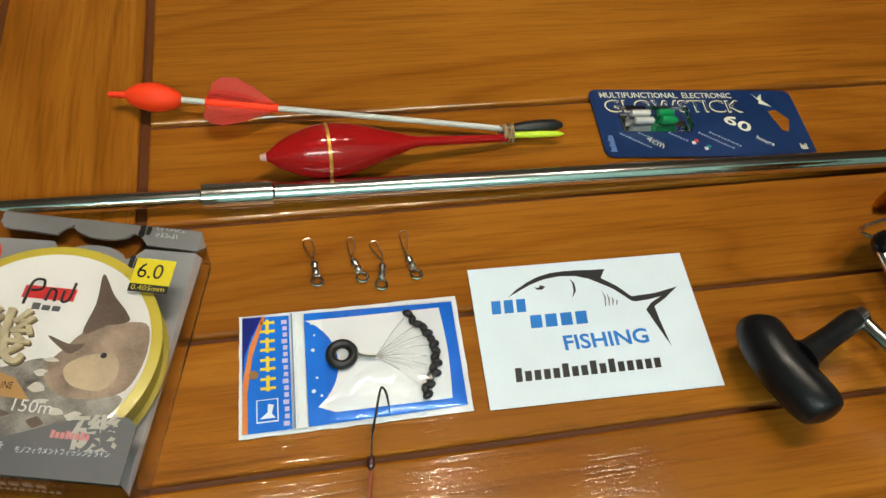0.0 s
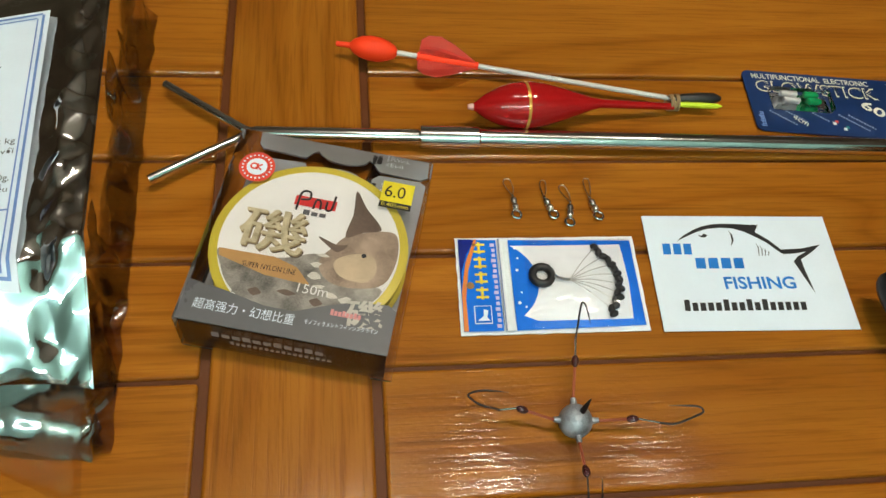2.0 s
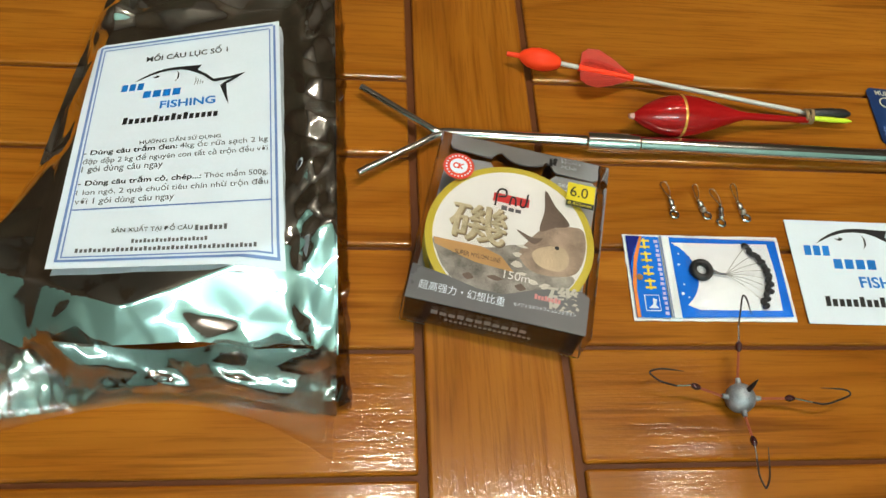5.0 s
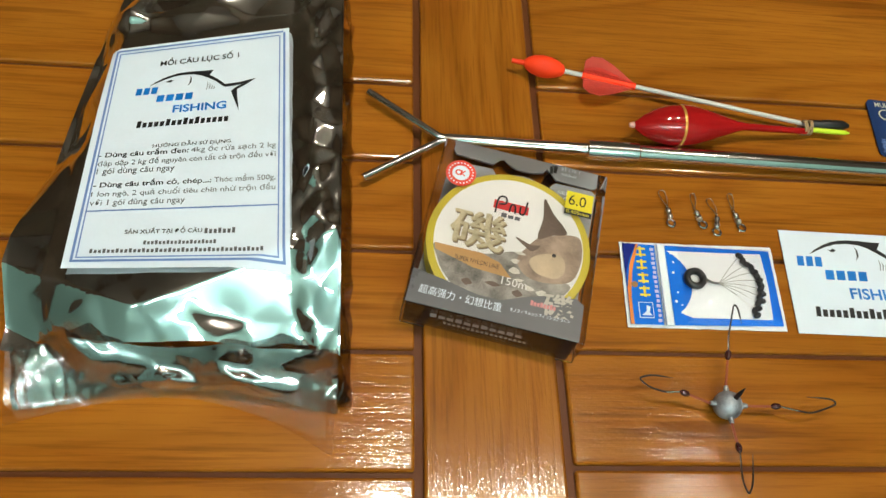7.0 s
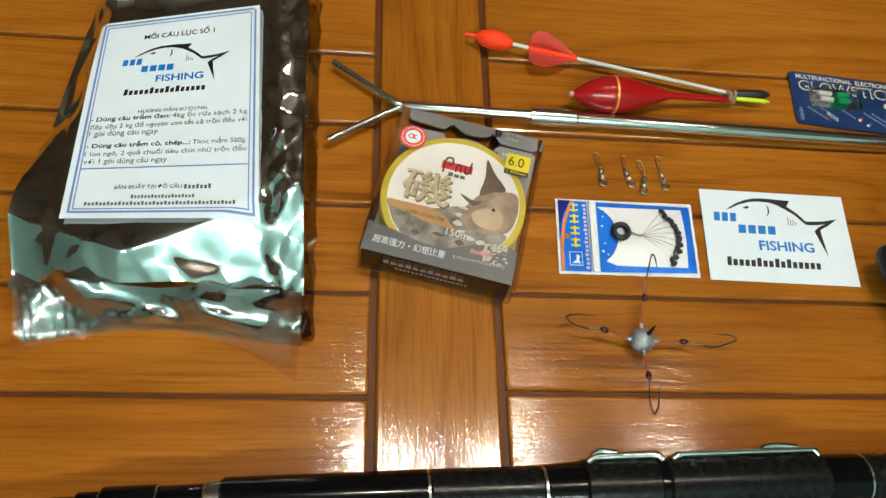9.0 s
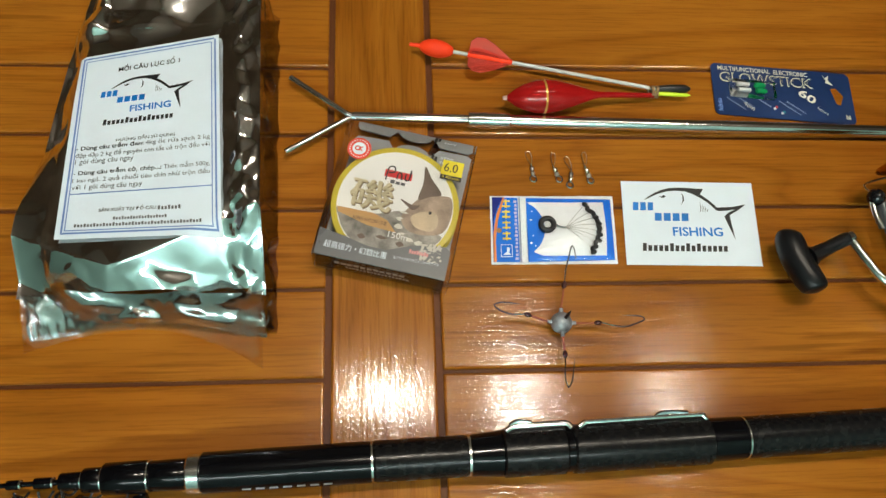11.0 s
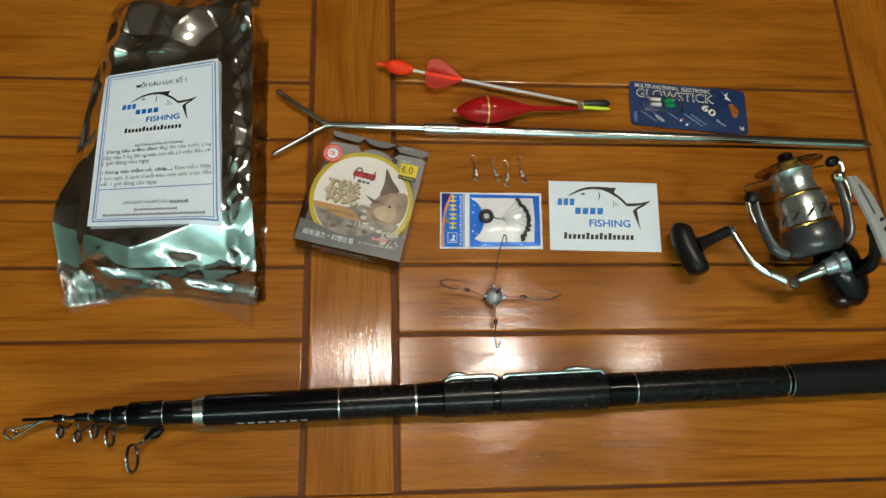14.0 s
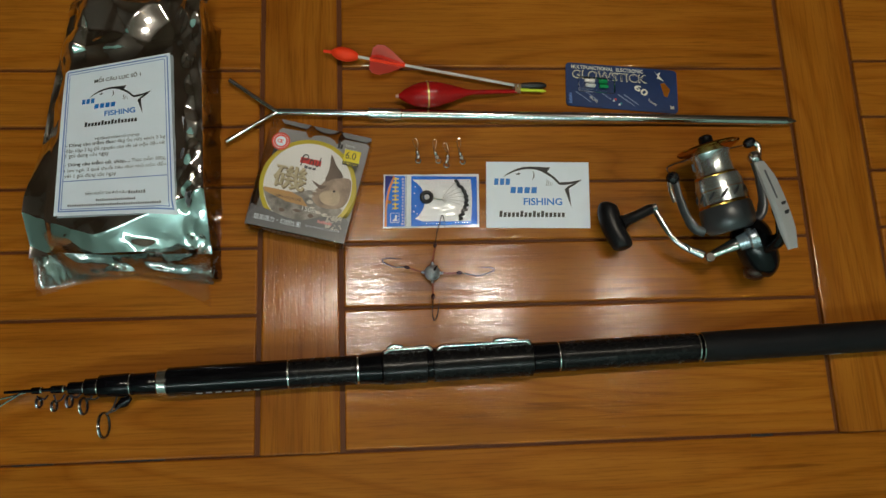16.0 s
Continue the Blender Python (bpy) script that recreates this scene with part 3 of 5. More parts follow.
# ---- lead with four hooks ----
rig = thing("hook_rig", (-0.048, -0.101, 0), "grey round lead with four dark hooks on red cords", "fishing rig")
LEAD = plain("cast_lead", (0.32, 0.34, 0.37), 0.45, 0.3, vary=0.75, scale=520, bump=0.5, bump_scale=700)
CORD, TAPE = plain("red_brown_cord", (0.30, 0.06, 0.02), 0.5, bump=0.6, bump_scale=1500), plain("dark_red_binding", (0.05, 0.008, 0.008), 0.25, coat=0.5)
LC = Vector((-0.0505, -0.0982, 0.0068))
part("lead", joined(blob(LC, 0.0066, 0.0066, 0.0068, n=24), *[lathe(LC + Vector((math.cos(a), math.sin(a), 0.15)) * 0.005, LC + Vector((math.cos(a), math.sin(a), 0.15)) * 0.0088, [(0, 0.0016), (0.7, 0.0012), (1, 0.0010)], 10) for a in (radians(k) for k in (-4, 88, 176, 268))]), LEAD, rig, "mottled grey lead ball")
part("spike", lathe(LC + Vector((0.001, 0.001, 0.005)), LC + Vector((0.0036, 0.0040, 0.0125)), [(0, 0.0013), (0.5, 0.0010), (1, 0.0002)], 10), DARK_STEEL, rig, "dark short spike")


def hook(start, knot, bend):
    a, k = Vector(start), Vector(knot)
    out = (k - a).normalized()
    side = out.cross(Vector((0, 0, 1))) * 0.00025
    part("cord", joined(tube([a + side, k + side], 0.00036, 6), tube([a - side, k - side], 0.00036, 6)), CORD, rig, "doubled red-brown cord")
    part("binding", lathe(k - out * 0.0022, k + out * 0.0026, [(0, 0.0005), (0.2, 0.0013), (0.5, 0.0016), (0.8, 0.0013), (1, 0.0005)], 12), TAPE, rig, "glossy dark red binding")
    p = [Vector(b) for b in bend]
    part("shank", tube([k + out * 0.002, p[0]], 0.00040, 8), STEEL, rig, "bright hook shank")
    line = smooth_line(p, 5)
    n = len(line)
    part("hook", tube(line, [0.00042 if i < n - 4 else 0.00042 * (n - i) / 5 + 0.00004 for i in range(n)], 8), DARK_STEEL, rig, "black bent hook")


hook(LC + Vector((-0.0085, 0.0006, 0.001)), (-0.0712, -0.0938, 0.0098), [(-0.0800, -0.0935, 0.0100), (-0.0870, -0.0915, 0.0104), (-0.0915, -0.0880, 0.0108), (-0.0900, -0.0865, 0.0110), (-0.0850, -0.0860, 0.0112), (-0.0760, -0.0872, 0.0114)])
hook(LC + Vector((0.0086, -0.0006, 0.001)), (-0.0285, -0.0990, 0.0085), [(-0.0180, -0.1010, 0.0085), (-0.0115, -0.1018, 0.0088), (-0.0025, -0.0992, 0.0092), (0.0006, -0.0976, 0.0095), (-0.0018, -0.0956, 0.0098), (-0.0132, -0.0948, 0.0100)])
hook(LC + Vector((0.0004, 0.0086, 0.001)), (-0.0478, -0.0757, 0.0115), [(-0.0462, -0.0660, 0.0130), (-0.0440, -0.0590, 0.0140), (-0.0420, -0.0525, 0.0150), (-0.0410, -0.0515, 0.0152), (-0.0400, -0.0540, 0.0152), (-0.0396, -0.0610, 0.0148)])
hook(LC + Vector((-0.0002, -0.0086, 0.001)), (-0.0508, -0.1182, 0.0098), [(-0.0514, -0.1260, 0.0100), (-0.0520, -0.1325, 0.0102), (-0.0510, -0.1378, 0.0104), (-0.0500, -0.1376, 0.0106), (-0.0478, -0.1330, 0.0108), (-0.0456, -0.1215, 0.0112)])

# ---- forked rod rest ----
rest = thing("rod_rest", (0.05, 0.040, 0), "long chrome steel rod rest with a two-pronged fork", "rod rest")
ax = lambda x, z=0.0056: Vector((x, 0.0450 - (x + 0.178) * 0.0238, z))
part("thin_tube", lathe(ax(-0.178), ax(-0.098), [(0, 0.0030), (0.03, 0.0035), (1, 0.0036)], 24), CHROME, rest, "thin chrome tube")
part("ferrule", lathe(ax(-0.101), ax(-0.072), [(0, 0.0046), (0.02, 0.0055), (0.5, 0.0056), (0.97, 0.0055), (1, 0.0048)], 24), CHROME, rest, "wider chrome sleeve")
part("main_tube", lathe(ax(-0.073), ax(0.272, 0.0050), [(0, 0.0045), (1, 0.0043)], 24), CHROME, rest, "long chrome tube")
part("point", lathe(ax(0.2718, 0.0050), ax(0.2825, 0.0050), [(0, 0.0043), (0.3, 0.0038), (0.8, 0.0016), (1, 0.0008)], 20), CHROME, rest, "tapered end point")
part("prong", tube(smooth_line([ax(-0.172), (-0.180, 0.0464, 0.0060), (-0.184, 0.0490, 0.0061), (-0.200, 0.0607, 0.0060), (-0.2185, 0.0745, 0.0058)], 5), 0.0021, 14), CHROME, rest)
part("prong", tube(smooth_line([ax(-0.172), (-0.180, 0.0434, 0.0060), (-0.184, 0.0410, 0.0061), (-0.200, 0.0308, 0.0066), (-0.2200, 0.0178, 0.0070)], 5), 0.0021, 14), CHROME, rest)

# ---- two floats bound together ----
FLUO, RED_LAQ = plain("fluorescent_orange", (1.0, 0.055, 0.012), 0.5, spec=0.2, vary=0.05), plain("red_lacquer", (0.36, 0.008, 0.008), 0.09, spec=0.45, vary=0.1)
VANE, nt, b = nodes_of("pink_translucent_vane")
b.inputs["Base Color"].default_value, b.inputs["Roughness"].default_value, b.inputs["Transmission Weight"].default_value = (0.95, 0.14, 0.10, 1), 0.4, 0.45
WHITE_STEM, GOLD = plain("off_white_stem", (0.62, 0.60, 0.55), 0.4), plain("gold_band", (0.70, 0.36, 0.07), 0.3, 0.4)
slim = thing("vaned_float", (-0.05, 0.086, 0), "slim white-stemmed float with orange tip and pink vanes", "float")
S0, S1 = Vector((-0.131, 0.0995, 0.0085)), Vector((0.0340, 0.0685, 0.0050))
al = lambda x: S0.lerp(S1, (x + 0.131) / 0.165)
part("tip", lathe((-0.1385, 0.1005, 0.0085), al(-0.129), [(0, 0.0013), (0.9, 0.0015), (1, 0.0030)], 14), FLUO, slim, "thin orange tip")
part("bulb", lathe(al(-0.1315), al(-0.1085), [(0, 0.0018), (0.08, 0.0036), (0.22, 0.0053), (0.42, 0.0062), (0.62, 0.0060), (0.82, 0.0047), (0.95, 0.0032), (1, 0.0015)], 24), FLUO, slim, "bright orange egg-shaped bulb")
part("stem", tube([al(-0.110), al(0.0335)], 0.0013, 12), WHITE_STEM, slim, "thin off-white stem")
dirn = (S1 - S0).normalized()
for ang in (8, 172, 90, 60):
    r = Vector((0, math.cos(radians(ang)), math.sin(radians(ang))))
    r = (r - dirn * r.dot(dirn)).normalized()
    hgt = 0.0145 if ang in (8, 172) else 0.0060
    o = al(-0.098)
    pts = [o, o + dirn * 0.0005 + r * hgt * 0.72, o + dirn * 0.004 + r * hgt * 0.96, o + dirn * 0.010 + r * hgt, o + dirn * 0.018 + r * hgt * 0.72, o + dirn * 0.030 + r * 0.0018, o + dirn * 0.030]
    bm = bmesh.new()
    bm.faces.new([bm.verts.new(p) for p in pts])
    bmesh.ops.solidify(bm, geom=bm.faces[:], thickness=0.0005)
    part("vane", bm, VANE, slim, "pink translucent plastic vane", smooth=False)
part("vane_collar", lathe(al(-0.0985), al(-0.068), [(0, 0.0022), (1, 0.0020)], 12), FLUO, slim)
part("black_end", lathe(al(0.032), (0.0565, 0.0690, 0.0056), [(0, 0.0014), (0.15, 0.0026), (0.5, 0.0031), (0.85, 0.0028), (1, 0.0012)], 16), RUBBER, slim, "black rubber end sleeve")
fat = thing("red_float", (-0.03, 0.059, 0), "glossy red lacquered wooden float with a gold band", "float")
F0, F1 = Vector((-0.0752, 0.0565, 0.0118)), Vector((-0.0100, 0.0605, 0.0105))
part("body", lathe(F0, F1, [(0, 0.0012), (0.025, 0.0022), (0.10, 0.0058), (0.20, 0.0090), (0.31, 0.0110), (0.42, 0.0115), (0.54, 0.0106), (0.68, 0.0082), (0.82, 0.0053), (0.93, 0.0030), (1, 0.0022)], 36), RED_LAQ, fat, "glossy dark red tapered body")
part("band", lathe(F0.lerp(F1, 0.385), F0.lerp(F1, 0.405), [(0, 0.01162), (0.5, 0.0118), (1, 0.01168)], 36), GOLD, fat, "thin gold painted band")
part("nose", lathe(F0 + Vector((-0.0018, 0, 0)), F0.lerp(F1, 0.02), [(0, 0.0012), (1, 0.0018)], 12), plain("worn_pale_nose", (0.65, 0.35, 0.30), 0.5), fat, "pale worn nose")
part("stem", tube([F0.lerp(F1, 0.98), Vector((0.0300, 0.0640, 0.0048))], [0.0022, 0.0017], 14), RED_LAQ, fat, "thin red stem")
part("yellow_end", lathe((0.030, 0.0655, 0.0050), (0.0560, 0.0638, 0.0054), [(0, 0.0014), (0.6, 0.0015), (0.9, 0.0013), (1, 0.0004)], 12), plain("lime_yellow_plastic", (0.62, 0.80, 0.03), 0.4), fat, "lime yellow plastic end")
band = thing("rubber_band", (0.0305, 0.0668, 0), "tan rubber band wound round two float stems", "rubber band")
TAN = plain("tan_rubber", (0.34, 0.22, 0.11), 0.6, bump=0.4)
for k in range(6):
    part("turn", ring((0.0282 + 0.0010 * k, 0.0665 + 0.0002 * (k % 2), 0.0048), (1, 0.10 * (-1) ** k, 0.14 * ((k % 3) - 1)), 0.0036 + 0.0003 * (k % 2), 0.0006, 20, 6), TAN, band)

# ---- glow stick card ----
glow = thing("glow_stick_card", (0.127, 0.068, 0), "dark blue blister card with two green glow sticks", "blister card")
NAVY, SILVER_INK = plain("glossy_navy_card", (0.006, 0.028, 0.11), 0.35, vary=0.25, scale=60, coat=0.1), plain("silver_cream_ink", (0.78, 0.74, 0.60), 0.35)
GM = Matrix(((0.9956, 0.06, 0, 0.0742), (-0.085, 0.9964, 0, 0.0518), (0, 0, 1, 0.0008), (0, 0, 0, 1)))
GW, GH = 0.1020, 0.0420


def gk(bm):
    bm.transform(GM)
    return bm


r = 0.004
outline = arc(GW - r, r, r, -90, 0, 5) + arc(GW - r, GH - r, r, 0, 90, 5) + arc(r, GH - r, r, 90, 180, 5) + arc(r, r, r, 180, 270, 5)
part("card", gk(prism(outline, 0, 0.0007)), NAVY, glow, "glossy dark blue printed card", smooth=False)
GZ = 0.00078
part("title_lettering", gk(text_bm("MULTIFUNCTIONAL  ELECTRONIC", 0.005, 0.0365, 0.066, 0.0036, GZ, bold=0.015)), SILVER_INK, glow, smooth=False)
part("title_lettering", gk(text_bm("GLOWSTICK", 0.0058, 0.0270, 0.0684, 0.0082, GZ, bold=0.022)), plain("cream_outline_ink", (0.80, 0.72, 0.50), 0.35), glow, "large cream outlined lettering", smooth=False)
part("title_core", gk(text_bm("GLOWSTICK", 0.0065, 0.0278, 0.0670, 0.0066, GZ + 0.00012, bold=-0.006)), NAVY, glow, "dark blue core of the lettering", smooth=False)
DIM_INK = plain("pale_blue_ink", (0.26, 0.32, 0.46), 0.4)
part("number_lettering", gk(text_bm("60", 0.0615, 0.0212, 0.0130, 0.0064, GZ, spin=-34, bold=0.02)), SILVER_INK, glow, "cream slanted number", smooth=False)
part("hours_lettering", gk(text_bm("hours", 0.0745, 0.0105, 0.0085, 0.0026, GZ, spin=-34)), SILVER_INK, glow, smooth=False)
part("length_lettering", gk(text_bm("4cm", 0.0205, 0.0095, 0.0085, 0.0036, GZ, spin=-34)), SILVER_INK, glow, smooth=False)
for x, y, w, n in ((0.009, 0.0135, 0.016, 11), (0.0325, 0.0140, 0.010, 7), (0.047, 0.0140, 0.018, 13), (0.0525, 0.0142, 0.016, 11), (0.0180, 0.0140, 0.013, 9)):
    bm = bars_bm(n, 0, 0, w, 0.0012, 0, gap=0.35)
    bm.transform(Matrix.Translation((x, y, GZ)) @ Matrix.Rotation(radians(-34), 4, "Z"))
    part("small_print", gk(bm), DIM_INK, glow, smooth=False)
bm = bars_bm(9, 0, 0, 0.010, 0.0030, 0, gap=0.4)
bm.transform(Matrix.Translation((0.0055, 0.003, GZ)) @ Matrix.Rotation(radians(90), 4, "Z"))
part("small_print", gk(bm), INK_NAVY, glow, smooth=False)
for x, y, m_ in ((0.0440, 0.0085, "red"), (0.0425, 0.0072, "white"), (0.0490, 0.0050, "teal"), (0.0475, 0.0038, "white")):
    col = {"red": (0.6, 0.05, 0.05), "white": (0.7, 0.7, 0.7), "teal": (0.02, 0.25, 0.25)}[m_]
    part("colour_mark", gk(sheet_bm([(x, y), (x + 0.0018, y), (x + 0.0018, y + 0.0018), (x, y + 0.0018)], GZ)), plain("mark_" + m_, col, 0.4), glow, smooth=False)
part("fish_emblem", gk(joined(sheet_bm([(0.0815, 0.0400), (0.0840, 0.0370), (0.0870, 0.0395), (0.0858, 0.0355), (0.0895, 0.0310), (0.0855, 0.0325), (0.0835, 0.0330), (0.0845, 0.0350)], GZ))), SILVER_INK, glow, "small pale fish emblem", smooth=False)
part("hang_slot", gk(sheet_bm([(0.0865, 0.0280), (0.0905, 0.0290), (0.0955, 0.0225), (0.0925, 0.0150), (0.0895, 0.0160)], GZ)), WOOD_X, glow, "hang slot showing the wood", smooth=False)
part("corner_mark", gk(bars_bm(4, 0.0950, 0.004, 0.0035, 0.0035, GZ)), SILVER_INK, glow, smooth=False)
GREEN, BATT = plain("green_plastic_tip", (0.01, 0.32, 0.10), 0.25, coat=0.4), plain("silver_battery_shell", (0.80, 0.80, 0.78), 0.3, 0.6)
for y, dx in ((0.0245, 0.0), (0.0200, 0.0006)):
    part("battery", gk(lathe((0.0165 + dx, y, 0.0030), (0.0258 + dx, y, 0.0030), [(0, 0.0012), (0.05, 0.0017), (0.95, 0.0017), (1, 0.0010)], 16)), BATT, glow, "small silver battery")
    part("glow_stick", gk(lathe((0.0292 + dx, y, 0.0032), (0.0372 + dx, y, 0.0032), [(0, 0.0012), (0.1, 0.0020), (0.8, 0.0020), (1, 0.0012)], 16)), GREEN, glow, "green plastic glow stick")
bm = box_bm(0.0110, 0.0440, 0.0140, 0.0275, 0.0008, 0.0058, 0.0014, 3)
part("blister", gk(bm), clear("blister_plastic", (0.99, 0.99, 1.0), gloss=0.0), glow, "clear blister bubble")

# ---- fishing line box ----
line_box = thing("line_box", (-0.15, -0.02, 0), "clear boxed spool of nylon fishing line with dark grey print", "line box")
BM_ = at_plane(-0.1998, -0.0572, -0.1225, -0.0758) @ Matrix.Diagonal((0.953, 0.965, 0.93, 1))
BW, BH = 0.0835, 0.0255
GREY_CARD, GREY_LIGHT = plain("dark_grey_card", (0.15, 0.15, 0.155), 0.3, vary=0.2, scale=60, coat=0.6), plain("grey_card_sheen", (0.32, 0.32, 0.335), 0.35, coat=0.2)
LINE_YELLOW = plain("yellow_nylon_line", (0.62, 0.50, 0.06), 0.3, coat=0.5, bump=0.4)
DISC = plain("spool_disc_print", (0.78, 0.77, 0.75), 0.35, vary=0.04)
BROWN_PRINT, TAN_PRINT, SEA = plain("fish_brown_print", (0.34, 0.25, 0.185), 0.4, vary=0.55, scale=320), plain("sandy_print", (0.56, 0.44, 0.30), 0.4, vary=0.35, scale=200), plain("sea_print", (0.28, 0.26, 0.23), 0.4, vary=0.75, scale=420)
FIN_PRINT = plain("fin_dark_print", (0.14, 0.095, 0.07), 0.4, vary=0.4, scale=200)


def bk(bm):
    bm.transform(BM_)
    return bm


# backing card with its hanging tab
tab = [(0.001, 0.001), (BW - 0.001, 0.001), (BW + 0.001, 0.0935), (BW - 0.002, 0.0955), (0.062, 0.0950), (0.058, 0.0905), *arc(0.044, 0.0885, 0.012, 10, 170, 8, 0.006), (0.030, 0.0905), (0.027, 0.0945), (0.006, 0.0935), (0.004, 0.091)]
part("backing_card", bk(prism(tab, 0.0085, 0.0095)), GREY_LIGHT, line_box, "dark grey backing card with hanging tab", smooth=False)
SC = (0.0425, 0.0430)
spool = part("spool", bk(lathe((*SC, 0.0100), (*SC, 0.0238), [(0, 0.040), (0.08, 0.0412), (0.14, 0.0412), (0.2, 0.0395), (0.8, 0.0395), (0.86, 0.0412), (0.97, 0.0412), (1, 0.0402)], 64)), LINE_YELLOW, line_box, "yellow line on a round spool")
part("spool_label", bk(prism(arc(*SC, 0.0375, 0, 354, 60), 0.0237, 0.0240)), DISC, spool, "round white picture label", smooth=False)
LZ = 0.02408
clipc = lambda pts: [(SC[0] + (x - SC[0]) * min(1, 0.0368 / max(1e-6, math.hypot(x - SC[0], y - SC[1]))), SC[1] + (y - SC[1]) * min(1, 0.0368 / max(1e-6, math.hypot(x - SC[0], y - SC[1])))) for x, y in pts]
part("sea_picture", bk(sheet_bm(rounded(clipc([(0.0060, 0.0340), (0.020, 0.0330), (0.034, 0.0350), (0.046, 0.0395), (0.055, 0.0370), (0.066, 0.0300), (0.080, 0.0260), (0.070, 0.014), (0.055, 0.006), (0.042, 0.004), (0.028, 0.008), (0.015, 0.018), (0.008, 0.026)])), LZ)), SEA, spool, "printed sea", smooth=False)
part("fish_picture", bk(sheet_bm(rounded(clipc([(0.0520, 0.0440), (0.0480, 0.0370), (0.0500, 0.0310), (0.0560, 0.0270), (0.0660, 0.0270), (0.0760, 0.0310), (0.0800, 0.0430), (0.0780, 0.0550), (0.0710, 0.0560), (0.0620, 0.0530), (0.0560, 0.0500)])), LZ + 0.00005)), BROWN_PRINT, spool, "printed brown fish", smooth=False)
part("fish_belly", bk(sheet_bm(rounded(clipc([(0.0540, 0.0370), (0.0580, 0.0310), (0.0680, 0.0300), (0.0720, 0.0360), (0.0690, 0.0430), (0.0600, 0.0420)])), LZ + 0.0001)), TAN_PRINT, spool, smooth=False)
part("fish_fin", bk(sheet_bm(rounded(clipc([(0.0560, 0.0500), (0.0570, 0.0620), (0.0560, 0.0740), (0.0620, 0.0660), (0.0680, 0.0600), (0.0700, 0.0560), (0.0630, 0.0535)])), LZ + 0.0001)), FIN_PRINT, spool, smooth=False)
part("fish_mouth", bk(sheet_bm(rounded(clipc([(0.0450, 0.0480), (0.0530, 0.0455), (0.0580, 0.0460), (0.0545, 0.0420), (0.0500, 0.0440)])), LZ + 0.00012)), FIN_PRINT, spool, smooth=False)
part("sand_band", bk(sheet_bm(clipc([(0.0060, 0.0340), (0.0300, 0.0345), (0.0400, 0.0315), (0.0470, 0.0245), (0.0280, 0.0255), (0.0070, 0.0305)]), LZ + 0.0001)), plain("orange_sand_print", (0.50, 0.28, 0.10), 0.4), spool, smooth=False)
part("band_lettering", bk(text_bm("SUPER NYLON LINE", 0.0180, 0.0278, 0.0220, 0.0024, LZ + 0.00012)), INK_BLACK, spool, smooth=False)
# gold character with a dark edge
for dx, dy, ink, up in ((0.0007, -0.0008, FIN_PRINT, 0.00015), (0.0003, -0.0003, plain("pale_gold_print", (0.30, 0.23, 0.12), 0.35, vary=0.35, scale=500), 0.00030), (-0.0002, 0.0002, plain("bright_gold_print", (0.52, 0.45, 0.30), 0.3, vary=0.3, scale=900), 0.00045)):
    part("gold_character", bk(joined(*[text_bm("磯", 0.0125 + dx + 0.00035 * k, 0.0362 + dy + 0.0002 * (k % 2), 0.0275, 0.0205, LZ + up + 0.00003 * k) for k in (-1, 0, 1)])), ink, spool, "gold printed character", smooth=False)
# pale foam and rocks round the printed fish
for k in range(9):
    a = radians(150 + 24 * k)
    cx, cy = 0.0625 + 0.0155 * math.cos(a), 0.0330 + 0.0125 * math.sin(a)
    if math.hypot(cx - SC[0], cy - SC[1]) < 0.033:
        part("foam_print", bk(sheet_bm([(cx + 0.0032 * (0.45 + 0.55 * ((j_ * 5 + k) % 3) / 2) * math.cos(a + j_ * 0.785), cy + 0.0019 * (0.45 + 0.55 * ((j_ * 3 + k) % 3) / 2) * math.sin(a + j_ * 0.785)) for j_ in range(8)], LZ + 0.00018)), plain("foam_print", (0.62, 0.58, 0.52), 0.4, vary=0.2) if k == 0 else bpy.data.materials["foam_print"], spool, smooth=False)
for k in range(7):
    cx, cy = 0.020 + 0.0062 * k, 0.0165 + 0.003 * ((k * 5) % 4) / 3
    part("rock_print", bk(sheet_bm([(cx + 0.0042 * (0.5 + 0.5 * ((j_ * 7 + k) % 4) / 3) * math.cos(j_ * 0.785), cy + 0.0020 * (0.5 + 0.5 * ((j_ * 5 + k) % 4) / 3) * math.sin(j_ * 0.785)) for j_ in range(8)], LZ + 0.00008)), FIN_PRINT if k % 2 else SEA, spool, smooth=False)
part("eye_print", bk(sheet_bm(arc(0.0655, 0.0425, 0.0011, 0, 330, 10), LZ + 0.0002)), INK_BLACK, spool, smooth=False)
part("red_tag", bk(sheet_bm([(0.0310, 0.0615), (0.0490, 0.0615), (0.0490, 0.0665), (0.0310, 0.0665)], LZ + 0.0001)), plain("red_print", (0.62, 0.03, 0.03), 0.4), spool, smooth=False)
for pts in ([(0.0325, 0.0590), (0.0330, 0.0680), (0.0365, 0.0690), (0.0370, 0.0655), (0.0335, 0.0645)], [(0.0395, 0.0610), (0.0400, 0.0655), (0.0420, 0.0650), (0.0425, 0.0610)], [(0.0448, 0.0655), (0.0450, 0.0615), (0.0472, 0.0620), (0.0478, 0.0690)]):
    part("brush_stroke", bk(tube(smooth_line([(x, y, LZ + 0.0002) for x, y in pts], 4), 0.0005, 6)), INK_BLACK, spool)
part("small_print", bk(bars_bm(3, 0.0358, 0.0572, 0.0105, 0.0026, LZ + 0.0001, gap=0.2)), INK_GREY, spool, smooth=False)
part("length_lettering", bk(text_bm("150m", 0.0425, 0.0205, 0.0125, 0.0042, LZ + 0.00012)), DISC, spool, "pale lettering", smooth=False)
